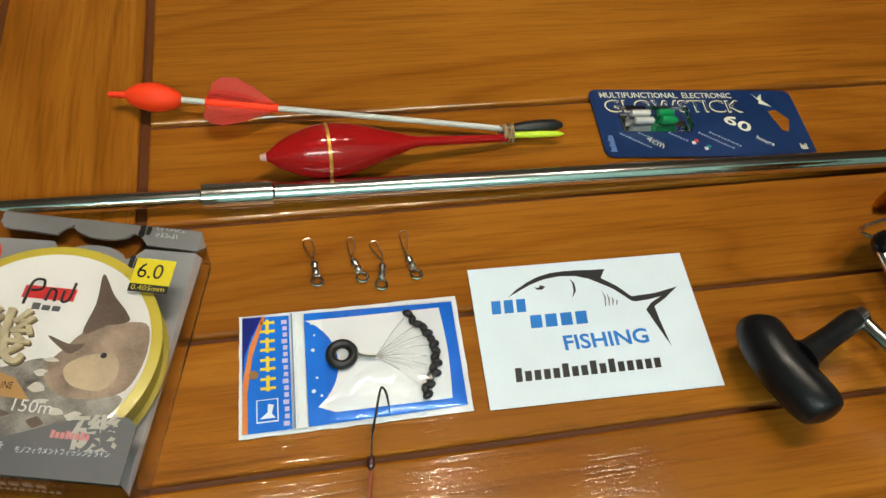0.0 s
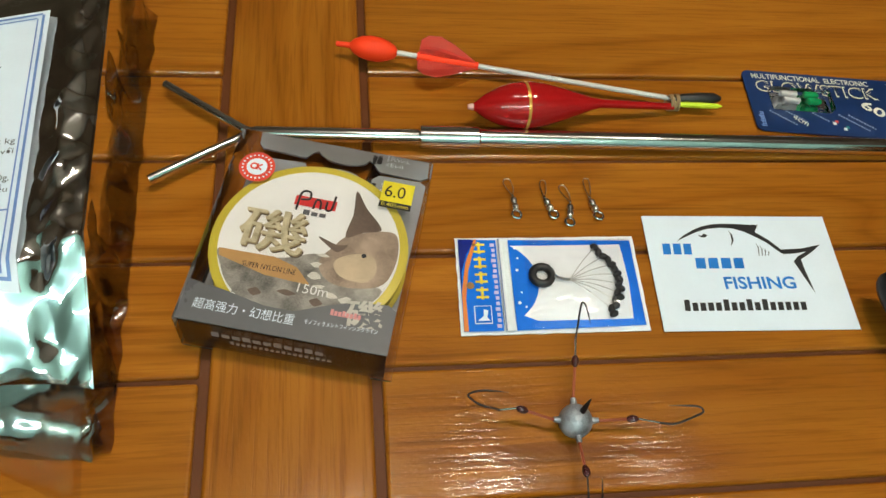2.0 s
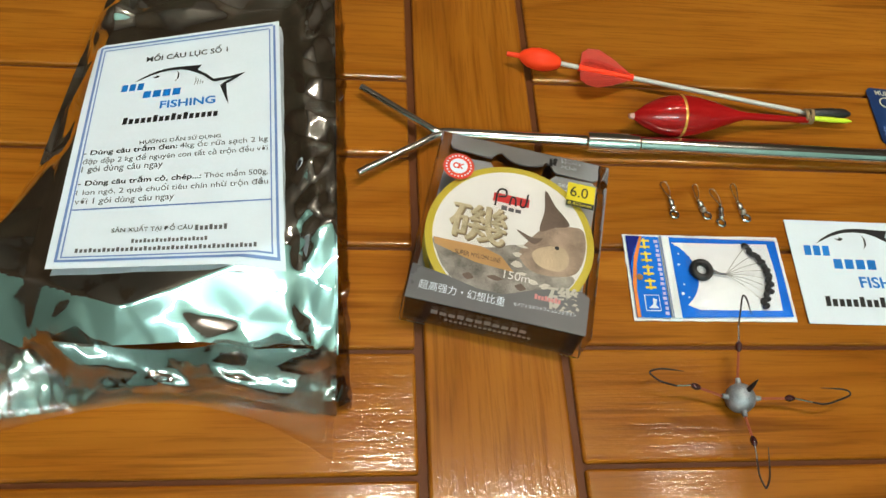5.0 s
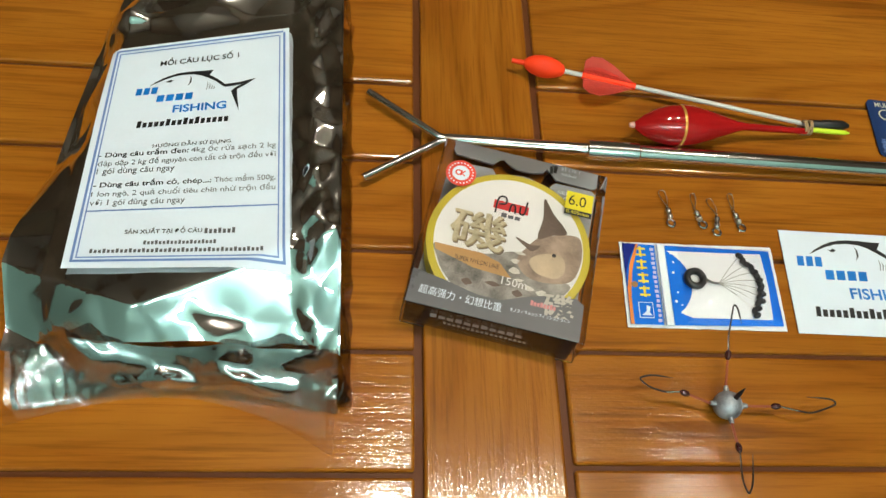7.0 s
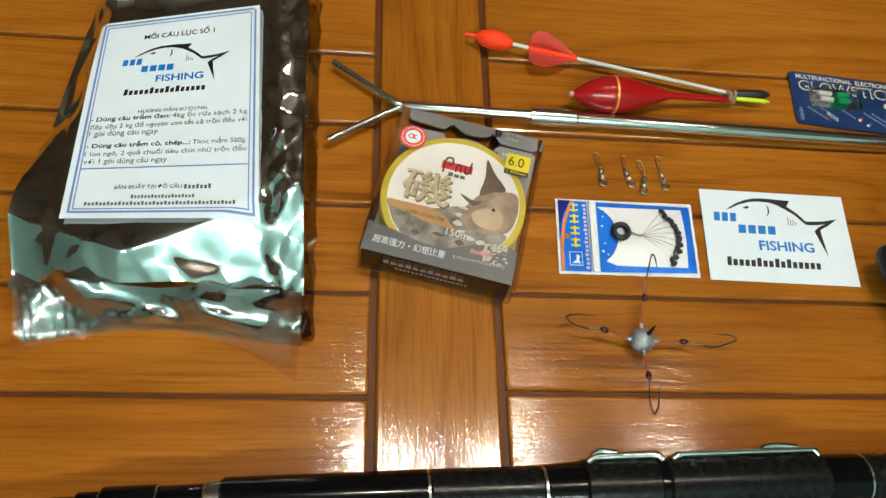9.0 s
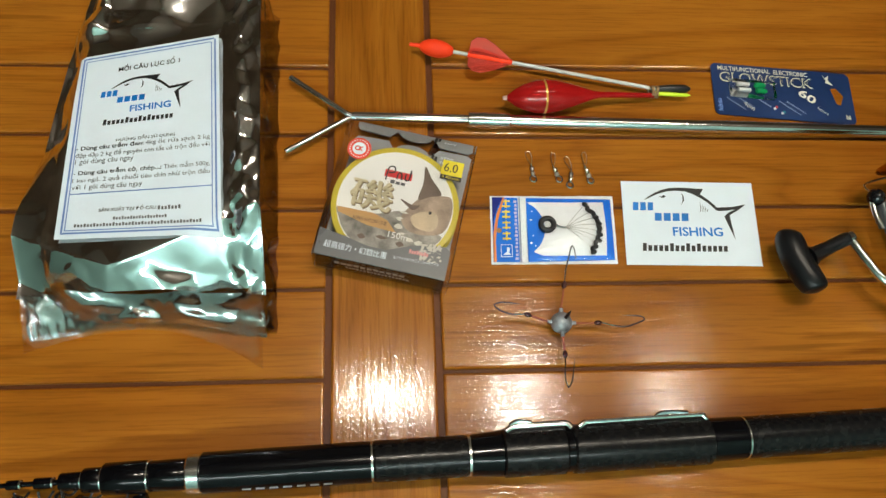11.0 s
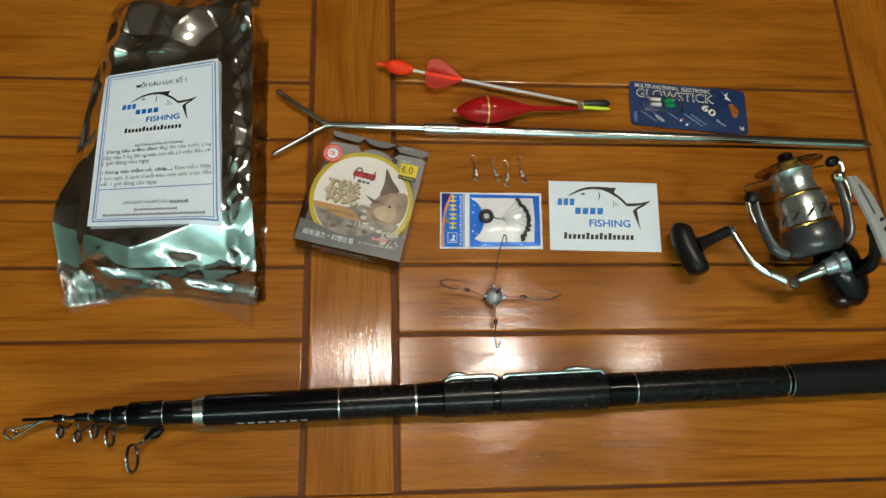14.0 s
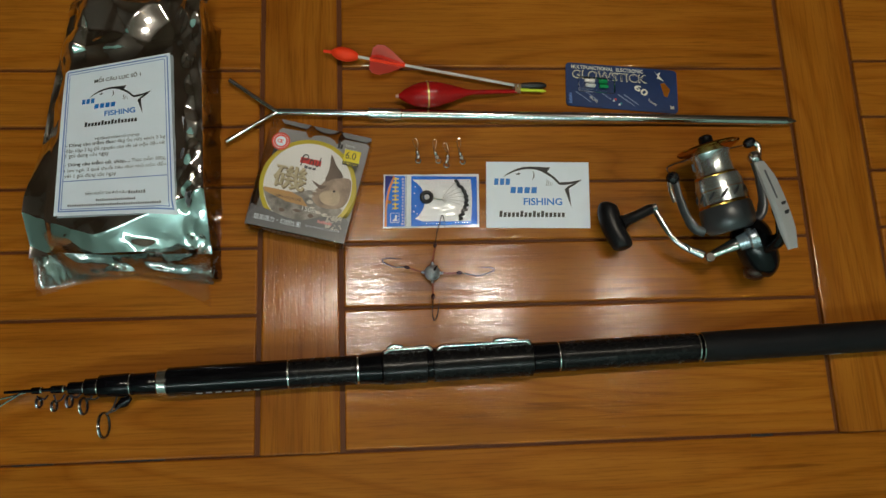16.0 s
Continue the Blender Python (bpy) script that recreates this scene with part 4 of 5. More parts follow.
# front wrap of printed card
wave = [(0.0, 0.0), (BW, 0.0), (BW, 0.0190), (0.0800, 0.0215), (0.066, 0.0200), (0.056, 0.0165), (0.044, 0.0115), (0.032, 0.0115), (0.016, 0.0150), (0.0, 0.0175)]
part("front_panel", bk(prism(wave, BH - 0.0008, BH - 0.0002)), GREY_CARD, line_box, "dark grey printed front flap", smooth=False)
part("front_side", bk(box_bm(0.0004, BW - 0.0004, 0.0003, 0.0007, 0.0008, BH - 0.0008)), clear("grey_end_film", (0.66, 0.63, 0.61), gloss=0.18, rough=0.12, relief=0.05), line_box, "smoky see-through printed end", smooth=False)
part("title_lettering", bk(text_bm("超高强力・幻想比重", 0.0050, 0.0052, 0.0400, 0.0047, BH + 0.0002)), PAPER, line_box, "white printed characters", smooth=False)
part("small_lettering", bk(text_bm("モノフィラメントフィッシングライン", 0.0490, 0.0068, 0.0290, 0.0021, BH + 0.0003, spin=2)), PAPER, line_box, smooth=False)
part("pink_word", bk(bars_bm(8, 0.0580, 0.0125, 0.0125, 0.0026, BH + 0.0003, gap=0.2)), plain("pink_ink", (0.65, 0.25, 0.25), 0.4), line_box, smooth=False)
part("silver_character", bk(text_bm("磯", 0.0640, 0.0085, 0.0155, 0.0125, BH + 0.0001, spin=5, bold=0.02)), plain("silver_brush_ink", (0.50, 0.46, 0.40), 0.4), line_box, "silver brush character", smooth=False)
PALE_PRINT = plain("pale_end_print", (0.34, 0.33, 0.33), 0.4)
side = bars_bm(11, 0.0130, 0.0, 0.046, 0.0040, 0, gap=0.25)
side.transform(Matrix.Translation((0, 0.0001, 0.0135)) @ Matrix.Rotation(radians(90), 4, "X"))
part("end_print", bk(side), PALE_PRINT, line_box, smooth=False)
side = bars_bm(18, 0.0200, 0.0, 0.042, 0.0024, 0, gap=0.35)
side.transform(Matrix.Translation((0, 0.0001, 0.0085)) @ Matrix.Rotation(radians(90), 4, "X"))
part("end_print", bk(side), PALE_PRINT, line_box, smooth=False)
# stickers
part("round_sticker", bk(prism(arc(0.0110, 0.0760, 0.0078, 0, 350, 32), BH + 0.0001, BH + 0.0004)), plain("red_sticker", (0.75, 0.06, 0.03), 0.4), line_box, "red and white round sticker", smooth=False)
part("sticker_centre", bk(sheet_bm(arc(0.0110, 0.0760, 0.0045, 0, 345, 24), BH + 0.00046)), PAPER, line_box, smooth=False)
for k in range(22):
    a = 2 * math.pi * k / 22
    part("sticker_dot", bk(sheet_bm(arc(0.0110 + 0.0062 * math.cos(a), 0.0760 + 0.0062 * math.sin(a), 0.0005, 0, 300, 5), BH + 0.00046)), PAPER, line_box, smooth=False)
part("sticker_mark", bk(joined(ring((0.0098, 0.0760, BH + 0.0006), (0, 0, 1), 0.0014, 0.0004, 14, 5), tube([(0.0113, 0.0745, BH + 0.0006), (0.0113, 0.0775, BH + 0.0006)], 0.0004, 5), tube([(0.0131, 0.0775, BH + 0.0006), (0.0114, 0.0760, BH + 0.0006), (0.0131, 0.0745, BH + 0.0006)], 0.0004, 5))), plain("red_sticker_ink", (0.75, 0.06, 0.03), 0.4), line_box)
part("size_sticker", bk(prism([(0.0665, 0.0700), (0.0805, 0.0700), (0.0805, 0.0812), (0.0665, 0.0812)], BH + 0.0001, BH + 0.0004)), plain("yellow_sticker", (0.80, 0.62, 0.02), 0.4), line_box, "yellow size sticker", smooth=False)
part("size_foot", bk(sheet_bm([(0.0665, 0.0672), (0.0805, 0.0672), (0.0805, 0.0705), (0.0665, 0.0705)], BH + 0.00046)), INK_BLACK, line_box, smooth=False)
part("size_lettering", bk(text_bm("6.0", 0.0680, 0.0730, 0.0090, 0.0062, BH + 0.00044)), INK_BLACK, line_box, smooth=False)
part("size_lettering", bk(text_bm("0.405mm", 0.0675, 0.0680, 0.0118, 0.0020, BH + 0.0005)), plain("yellow_ink_small", (0.75, 0.6, 0.05), 0.4), line_box, smooth=False)
part("float_lettering", bk(text_bm("SEMI", 0.0640, 0.0890, 0.0085, 0.0020, 0.0096)), PAPER, line_box, smooth=False)
part("float_lettering", bk(text_bm("FLOAT", 0.0640, 0.0855, 0.0110, 0.0020, 0.0096)), PAPER, line_box, smooth=False)
part("seal_mark", bk(bars_bm(2, 0.0575, 0.0860, 0.0045, 0.0055, 0.0096, gap=0.15)), INK_BLACK, line_box, smooth=False)
SHELL = clear("box_clear_plastic", (0.985, 0.985, 0.985), gloss=0.045, rough=0.07, relief=0.20)
part("clear_box", bk(box_bm(-0.0012, BW + 0.0030, -0.0008, 0.0960, 0.0002, BH + 0.0001, 0.0009, 2)), SHELL, line_box, "clear scuffed plastic box", smooth=False)

# ---- foil bait bag ----
bag = thing("bait_bag", (-0.30, 0.02, 0), "shiny silver foil bait bag with a white label", "foil bag")


def facet(x, y, cell, seed):
    """Creased sheet: heights at the nodes of a bent triangular net, flat between them."""
    wx = x + 0.25 * cell * noise.noise((x / cell * 0.55, y / cell * 0.55, seed))
    wy = y + 0.25 * cell * noise.noise((x / cell * 0.55, y / cell * 0.55, seed + 5))
    u, v = wx / cell - 0.577 * wy / cell, 1.155 * wy / cell
    i, j = math.floor(u), math.floor(v)
    f, g = u - i, v - j
    h = lambda a, b: noise.cell((a + 0.5, b + 0.5, seed + 0.5)) * 2 - 1
    if f + g < 1:
        return h(i, j) * (1 - f - g) + h(i + 1, j) * f + h(i, j + 1) * g
    return h(i + 1, j + 1) * (f + g - 1) + h(i + 1, j) * (1 - g) + h(i, j + 1) * (1 - f)


def creases(x, y, seed, folds):
    """Long straight folds running several ways: (direction in degrees, spacing, height) rows."""
    out = 0.0
    for k, (turn, gap, high) in enumerate(folds):
        a = radians(turn)
        t = (x * math.cos(a) + y * math.sin(a)) / gap + 0.35 * noise.noise((x * 14, y * 14, seed + 3.7 * k))
        mask = min(1, max(0, 0.85 + 0.7 * noise.noise((x * 17, y * 17, seed + 40 + k))))
        out += high * mask * abs(2 * (t - math.floor(t)) - 1)
    return out


Y_LOW, Y_TOP = -0.0800, 0.1290


def bag_edges(y):
    """Left and right edge of the bag at y."""
    s = (y - Y_LOW) / (Y_TOP - Y_LOW)
    return -0.3700 + 0.017 * s * s, -0.2275 - 0.006 * s


def side_of(x, y, a, b):
    """How far a point lies to the right of the line from a to b."""
    dx, dy = b[0] - a[0], b[1] - a[1]
    return ((x - a[0]) * dy - (y - a[1]) * dx) / math.hypot(dx, dy)


def bag_height(x, y, crumple=1.0):
    """The top surface of the filled bag: a tilted top with folded corners at its foot."""
    lo, hi = bag_edges(y)
    u = min(1, max(0, (x - lo) / (hi - lo)))
    p, q = (x + 0.344) / 0.092, (y + 0.054) / 0.129
    top = (1 - q) * ((1 - p) * 0.0335 + p * 0.0435) + q * ((1 - p) * 0.0300 + p * 0.0430)
    top += 0.010 * max(0, u - 0.80) * 5 * max(0, q - 0.2) - 0.010 * max(0, q - 1.02)
    # the left flank falls away to the table, the right edge stays up
    left = max(0, 0.155 - u) / 0.155
    h = top - 0.022 * left ** 1.25 * min(1, max(0, (y + 0.035) / 0.060))
    # folded corners of the foot
    d_left = side_of(x, y, (-0.372, -0.047), (-0.308, -0.071))
    d_right = side_of(x, y, (-0.318, -0.073), (-0.226, -0.033))
    d_mid = -0.0690 - y
    h -= max(0, 1.0 * d_left, 0.78 * d_right, 1.0 * d_mid)
    label = max(0, 1 - max(abs(x + 0.298) / 0.0535, abs(y - 0.010) / 0.080) ** 12)
    edge = min(1, 5 * u, 5 * (1 - u)) ** 0.5
    rough = min(1.6, max(0, u - 0.80) * 14)
    foot = min(1, max(0, (-0.030 - y) / 0.020))
    f = (1 - 0.5 * foot + 0.9 * min(1, max(0, 5 * q - 4.8))) * creases(x, y, 2, ((20, 0.060, 0.0060), (75, 0.047, 0.0050), (130, 0.038, 0.0040))) - 0.006
    f += foot * (creases(x, y, 9, ((38, 0.034, 0.0034), (122, 0.041, 0.0036))) - 0.003)
    f += rough * (creases(x, y, 15, ((10, 0.017, 0.0028), (64, 0.022, 0.0034), (140, 0.014, 0.0022))) - 0.003)
    return max(0.011, h) + crumple * f * (1 - 0.95 * label) * edge


def bag_mesh():
    bm = bmesh.new()
    nx, ny = 110, 180
    rows = []
    for j in range(ny + 1):
        y = Y_LOW + (Y_TOP - Y_LOW) * j / ny
        row = []
        for i in range(nx + 1):
            lo, hi = bag_edges(y)
            u = i / nx
            x = lo + (hi - lo) * u
            yy = y + 0.006 * math.sin(u * 9) * (1 if j == ny else 0)
            row.append(bm.verts.new((x, yy, bag_height(x, y))))
        rows.append(row)
    for a, b_ in zip(rows, rows[1:]):
        for k in range(nx):
            bm.faces.new((a[k], a[k + 1], b_[k + 1], b_[k]))
    # underside and ends
    under = {v: bm.verts.new((v.co.x * 0.97 - 0.009, v.co.y * 0.97, 0.0010)) for v in rows[0] + rows[-1] + [r[0] for r in rows] + [r[-1] for r in rows]}
    for line, flip in ((rows[0], 1), (rows[-1], 0), ([r[0] for r in rows], 0), ([r[-1] for r in rows], 1)):
        for p, q in zip(line, line[1:]):
            f = (p, q, under[q], under[p])
            bm.faces.new(f[::-1] if flip else f)
    bmesh.ops.recalc_face_normals(bm, faces=bm.faces)
    return bm


part("body", bag_mesh(), FOIL, bag, "crumpled silver foil body", smooth=True)


def strip(rows_, thick=0.0004):
    bm = bmesh.new()
    v = [[bm.verts.new(p) for p in r_] for r_ in rows_]
    for a, b_ in zip(v, v[1:]):
        for k in range(len(a) - 1):
            bm.faces.new((a[k], a[k + 1], b_[k + 1], b_[k]))
    bmesh.ops.solidify(bm, geom=bm.faces[:], thickness=thick)
    return bm


def seal_rows():
    rows_ = []
    for j in range(15):
        s = j / 14
        row = []
        for i in range(141):
            u = i / 140
            x = -0.3640 + 0.1360 * u
            arch = 0.0085 * math.sin(math.pi * u) ** 1.5
            y = -0.0790 - s * (0.0235 - arch * (0.35 + 0.65 * s)) - 0.004 * u * (1 - s)
            z = 0.0255 + 0.0040 * u * (1 - s) + 0.0007 * abs(math.sin(s * math.pi * 2.0)) - 0.019 * s + 0.005 * math.sin(math.pi * u) * (1 - 0.4 * s) + 0.0009 * noise.noise((u * 9, s * 2.2, 5)) + 0.0008 * abs(noise.noise((u * 26, s * 1.2, 9))) + 0.0022 * facet(x, s * 0.03, 0.013, 31) + 0.0030 * facet(x, s * 0.02, 0.030, 33)
            row.append((x + 0.0012 * noise.noise((s * 6, u * 3, 2)), y, z))
        rows_.append(row)
    return rows_


part("bottom_seal", strip(seal_rows()), FOIL_SEAL, bag, "crimped foil bottom seal")
part("under_fold", strip([[(-0.365 + 0.136 * k / 24, -0.0800 - s * (0.030 + 0.012 * (k / 24) ** 4 - 0.014 * math.sin(math.pi * k / 24)), 0.0170 * (1 - s) + 0.0020 + 0.0025 * noise.noise((k * 0.5, s * 3, 1)) * (1 - s)) for k in range(25)] for s in (0, 0.25, 0.5, 0.75, 1.0)]), clear("bag_clear_back", (0.93, 0.90, 0.86), gloss=0.06, rough=0.12), bag, "clear plastic back fold")
part("side_gusset", strip([[(bag_edges(y)[1] - 0.0005 + s * (0.0055 + 0.0020 * noise.noise((k * 0.23, 0, 3))) + 0.0030 * facet(s * 0.03, y, 0.011, 41) * math.sin(math.pi * s), y, (bag_height(bag_edges(y)[1], y) if y > Y_LOW else 0.019) * (1 - s) + 0.0015 + 0.0040 * facet(s * 0.04, y, 0.013, 47) * math.sin(math.pi * s)) for k, y in enumerate(-0.1000 + 0.225 * k / 90 for k in range(91))] for s in [j / 10 for j in range(11)]]), clear("bag_clear_gusset", (0.80, 0.72, 0.64), gloss=0.14, rough=0.06, relief=0.2), bag, "clear crinkled side gusset")
part("top_fold", strip([[(-0.3520 + 0.120 * k / 30, Y_TOP + 0.022 * s + 0.002 * math.sin(k), 0.020 + 0.020 * k / 30 - 0.014 * s + 0.006 * math.sin(k / 30 * math.pi) + 0.003 * noise.noise((k * 0.4, s * 3, 6))) for k in range(31)] for s in (0, 0.25, 0.5, 0.75, 1.0)]), FOIL_SEAL, bag, "folded foil bag top")

# label on the bag: flat layout u, v in metres, bent onto the foil
LBW, LBH = 0.0895, 0.1310
LC_ = [Vector(p) for p in ((-0.3435, -0.0530), (-0.2490, -0.0540), (-0.3450, 0.0696), (-0.2590, 0.0804))]


def on_bag(bm, lift):
    for v in bm.verts:
        a, c = v.co.x / LBW, v.co.y / LBH
        p = (1 - c) * ((1 - a) * LC_[0] + a * LC_[1]) + c * ((1 - a) * LC_[2] + a * LC_[3])
        v.co = (p.x, p.y, bag_height(p.x, p.y, 0.0) + lift)
    return bm


def grid_bm(x0, x1, y0, y1, nx, ny):
    bm = bmesh.new()
    g = [[bm.verts.new((x0 + (x1 - x0) * i / nx, y0 + (y1 - y0) * j / ny, 0)) for i in range(nx + 1)] for j in range(ny + 1)]
    for a, b_ in zip(g, g[1:]):
        for k in range(nx):
            bm.faces.new((a[k], a[k + 1], b_[k + 1], b_[k]))
    return bm


lab = part("paper_label", on_bag(grid_bm(0, LBW, 0, LBH, 40, 60), 0.0022), PAPER, bag, "white paper label with blue double border")
UP = 0.0026


def line_on(x0, y0, x1, y1, w):
    n = 40
    horiz = abs(x1 - x0) > abs(y1 - y0)
    return on_bag(grid_bm(min(x0, x1), max(x0, x1) + (0 if horiz else w), min(y0, y1), max(y0, y1) + (w if horiz else 0), n if horiz else 1, 1 if horiz else n), UP)


for inset, w in ((0.0030, 0.0011), (0.0050, 0.0006)):
    a, b_, c, d = inset, LBW - inset, inset, LBH - inset
    for q in ((a, c, b_, c), (a, d, b_, d), (a, c, a, d), (b_, c, b_, d)):
        part("border_line", line_on(*q, w), INK_NAVY, lab)
part("border_line", line_on(0.0050, 0.0292, LBW - 0.0050, 0.0292, 0.0007), INK_NAVY, lab)
for words, x, y, w, h, bold in (
    ("MỒI CÂU LỤC SỐ 1", 0.293, 0.872, 0.430, 0.045, 0.012),
    ("HƯỚNG DẪN SỬ DỤNG", 0.320, 0.484, 0.387, 0.026, 0.006),
    ("- Dùng câu trắm đen:", 0.062, 0.450, 0.440, 0.034, 0.014),
    ("4kg ốc rửa sạch 2 kg", 0.515, 0.450, 0.418, 0.034, 0.0),
    ("đập dập 2 kg để nguyên con tất cả trộn đều với", 0.066, 0.412, 0.866, 0.034, 0.0),
    ("1 gói dùng câu ngay", 0.068, 0.374, 0.375, 0.034, 0.0),
    ("- Dùng câu trắm cỏ, chép...:", 0.066, 0.318, 0.560, 0.034, 0.014),
    ("Thóc mầm 500g,", 0.640, 0.318, 0.292, 0.034, 0.0),
    ("1 lon ngô, 2 quả chuối tiêu chín nhừ trộn đều", 0.066, 0.279, 0.866, 0.034, 0.0),
    ("với 1 gói dùng câu ngay", 0.068, 0.240, 0.442, 0.034, 0.0),
    ("SẢN XUẤT TẠI ĐỒ CÂU", 0.254, 0.124, 0.350, 0.029, 0.012),
):
    part("lettering", on_bag(text_bm(words, x * LBW, y * LBH, w * LBW, h * LBH, 0, bold=bold), UP), INK_BLACK if bold else INK_GREY, lab, smooth=False)
for n, x, y, w, h in ((7, 0.615, 0.124, 0.145, 0.020), (19, 0.346, 0.086, 0.330, 0.015), (40, 0.113, 0.056, 0.775, 0.016)):
    part("small_print", on_bag(bars_bm(n, x * LBW, y * LBH, w * LBW, h * LBH, 0, gap=0.35), UP), INK_GREY, lab, smooth=False)
for ink, bm, nm in fish_mark(0.066, 0.0426, 0):
    bmesh.ops.translate(bm, verts=bm.verts, vec=(0.0114, 0.0696, 0))
    part(nm, on_bag(bm, UP), ink, lab, smooth=False)

# ---- telescopic fishing rod ----
rod = thing("fishing_rod", (0.0, -0.172, 0), "black telescopic fishing rod with reel seat and line guides", "fishing rod")
BLANK = plain("black_lacquer_blank", (0.003, 0.003, 0.004), 0.14, spec=0.20, vary=0.2)
MATT = plain("matt_black_grip", (0.010, 0.010, 0.011), 0.5, spec=0.12, bump=0.3, bump_scale=500)
WEAVE, nt, b = nodes_of("woven_black_grip")
tc, ck, nz = nt.nodes.new("ShaderNodeTexCoord"), put(nt, "ShaderNodeTexChecker", Scale=290.0), put(nt, "ShaderNodeTexNoise", Scale=160.0, Detail=4.0)
nt.links.new(tc.outputs["Object"], ck.inputs["Vector"])
nt.links.new(tc.outputs["Object"], nz.inputs["Vector"])
ck.inputs["Color1"].default_value, ck.inputs["Color2"].default_value = (0.006, 0.006, 0.007, 1), (0.010, 0.0095, 0.0095, 1)
nt.links.new(ck.outputs["Color"], b.inputs["Base Color"])
rr = ramp(nt, nz.outputs[0], [(0.3, (0.16,) * 3), (0.75, (0.34,) * 3)])
nt.links.new(rr.outputs[0], b.inputs["Roughness"])
b.inputs["Specular IOR Level"].default_value = 0.18
SILVER = plain("silver_trim", (0.70, 0.72, 0.70), 0.2, 1.0)
RZ = 0.0142


def rp(x, z=RZ, dy=0.0):
    """A point of the rod's axis; the telescoped tip stands pushed in."""
    x = x + 0.014 if x < -0.255 else x
    return Vector((x, -0.1722 + 0.0330 * x + dy, z))



def section(name, x0, x1, r0, r1, mat_, label="", n=32):
    s = min(0.2, 0.0008 / (x1 - x0))
    return part(name, lathe(rp(x0), rp(x1), [(0, r0 * 0.93), (s, r0), (1 - s, r1), (1, r1 * 0.93)], n), mat_, rod, label)


section("tip_section", -0.392, -0.336, 0.0012, 0.0016, BLANK)
for x0, x1, r in ((-0.372, -0.3645, 0.0026), (-0.358, -0.348, 0.0030), (-0.345, -0.333, 0.0048), (-0.333, -0.3225, 0.0066), (-0.3225, -0.3105, 0.0078)):
    section("nested_section", x0, x1, r, r, BLANK)
    section("silver_ring", x1 - 0.0012, x1, r * 1.05, r * 1.05, SILVER)
section("nested_section", -0.3115, -0.281, 0.0064, 0.0068, BLANK)
section("guide_wrap", -0.3225, -0.2985, 0.0086, 0.0088, BLANK, "glossy guide wrapping")
section("silver_ring", -0.2995, -0.2983, 0.0090, 0.0090, SILVER)
section("nested_section", -0.299, -0.278, 0.0082, 0.0084, BLANK)
section("end_collar", -0.2790, -0.2712, 0.0104, 0.0106, SILVER, "pale silver end collar")
section("front_blank", -0.2715, -0.1660, 0.0110, 0.0114, BLANK, "long glossy black blank")
section("silver_ring", -0.1668, -0.1650, 0.0116, 0.0116, SILVER)
section("front_wrap", -0.1650, -0.1130, 0.0113, 0.0115, WEAVE, "woven black section")
section("silver_ring", -0.1132, -0.1110, 0.0118, 0.0118, SILVER)
section("taper", -0.1112, -0.0930, 0.0116, 0.0128, BLANK)
section("seat_front", -0.0930, -0.0575, 0.0134, 0.0136, WEAVE, "reel seat front hood")
section("seat_gap", -0.0580, -0.0530, 0.0126, 0.0126, BLANK)
section("seat_rear", -0.0535, 0.0265, 0.0136, 0.0138, WEAVE, "reel seat rear body")
section("seat_end", 0.0262, 0.0470, 0.0124, 0.0122, BLANK)
section("silver_ring", 0.0468, 0.0484, 0.0124, 0.0124, SILVER)
section("rear_wrap", 0.0482, 0.1640, 0.0120, 0.0120, WEAVE, "glossy woven rear section")
section("silver_ring", 0.1618, 0.1634, 0.0122, 0.0122, SILVER)
section("silver_ring", 0.1655, 0.1668, 0.0123, 0.0123, SILVER)
section("grip", 0.1665, 0.5000, 0.0124, 0.0136, MATT, "matt black rubber grip")
section("butt_cap", 0.4995, 0.5120, 0.0140, 0.0130, BLANK)
part("side_mark", bars_bm(8, 0.271, -0.1760, 0.014, 0.0012, 0.0160), GREY_LIGHT, rod, smooth=False)
# lettering of the blank, as bars lying on its flank
for k in range(7):
    x = -0.2350 + 0.0072 * k
    part("side_letter", joined(tube([rp(x, RZ + 0.0045, -0.0104), rp(x + 0.0045, RZ + 0.0045, -0.0104)], 0.0005, 5)), plain("dull_silver_letter", (0.22, 0.22, 0.22), 0.4) if k == 0 else bpy.data.materials["dull_silver_letter"], rod)
# clamps of the reel seat stand along the upper flank
cl = lambda x, up: rp(x, RZ + 0.0075, 0.0105 + 0.62 * up)


def clamp(x0, x1, lever0, lever1):
    pts = [cl(x0, 0.000), cl(x0 + 0.004, 0.0036), cl(x0 + 0.010, 0.0042), cl(x1 - 0.006, 0.0044), cl(x1 - 0.002, 0.0036), cl(x1, 0.0)]
    part("clamp_bar", tube(smooth_line(pts, 4), 0.0022, 10, flat=0.8), CHROME, rod, "curved chrome clamp bar")
    part("clamp_lever", tube(smooth_line([cl(lever0, 0.0050), cl(lever0 + 0.003, 0.0074), cl((lever0 + lever1) / 2, 0.0080), cl(lever1, 0.0062)], 4), 0.0021, 10, flat=0.7), CHROME, rod, "raised chrome clamp lever")


clamp(-0.0915, -0.0545, -0.0890, -0.0770)
clamp(-0.0500, 0.0245, -0.0050, 0.0140)
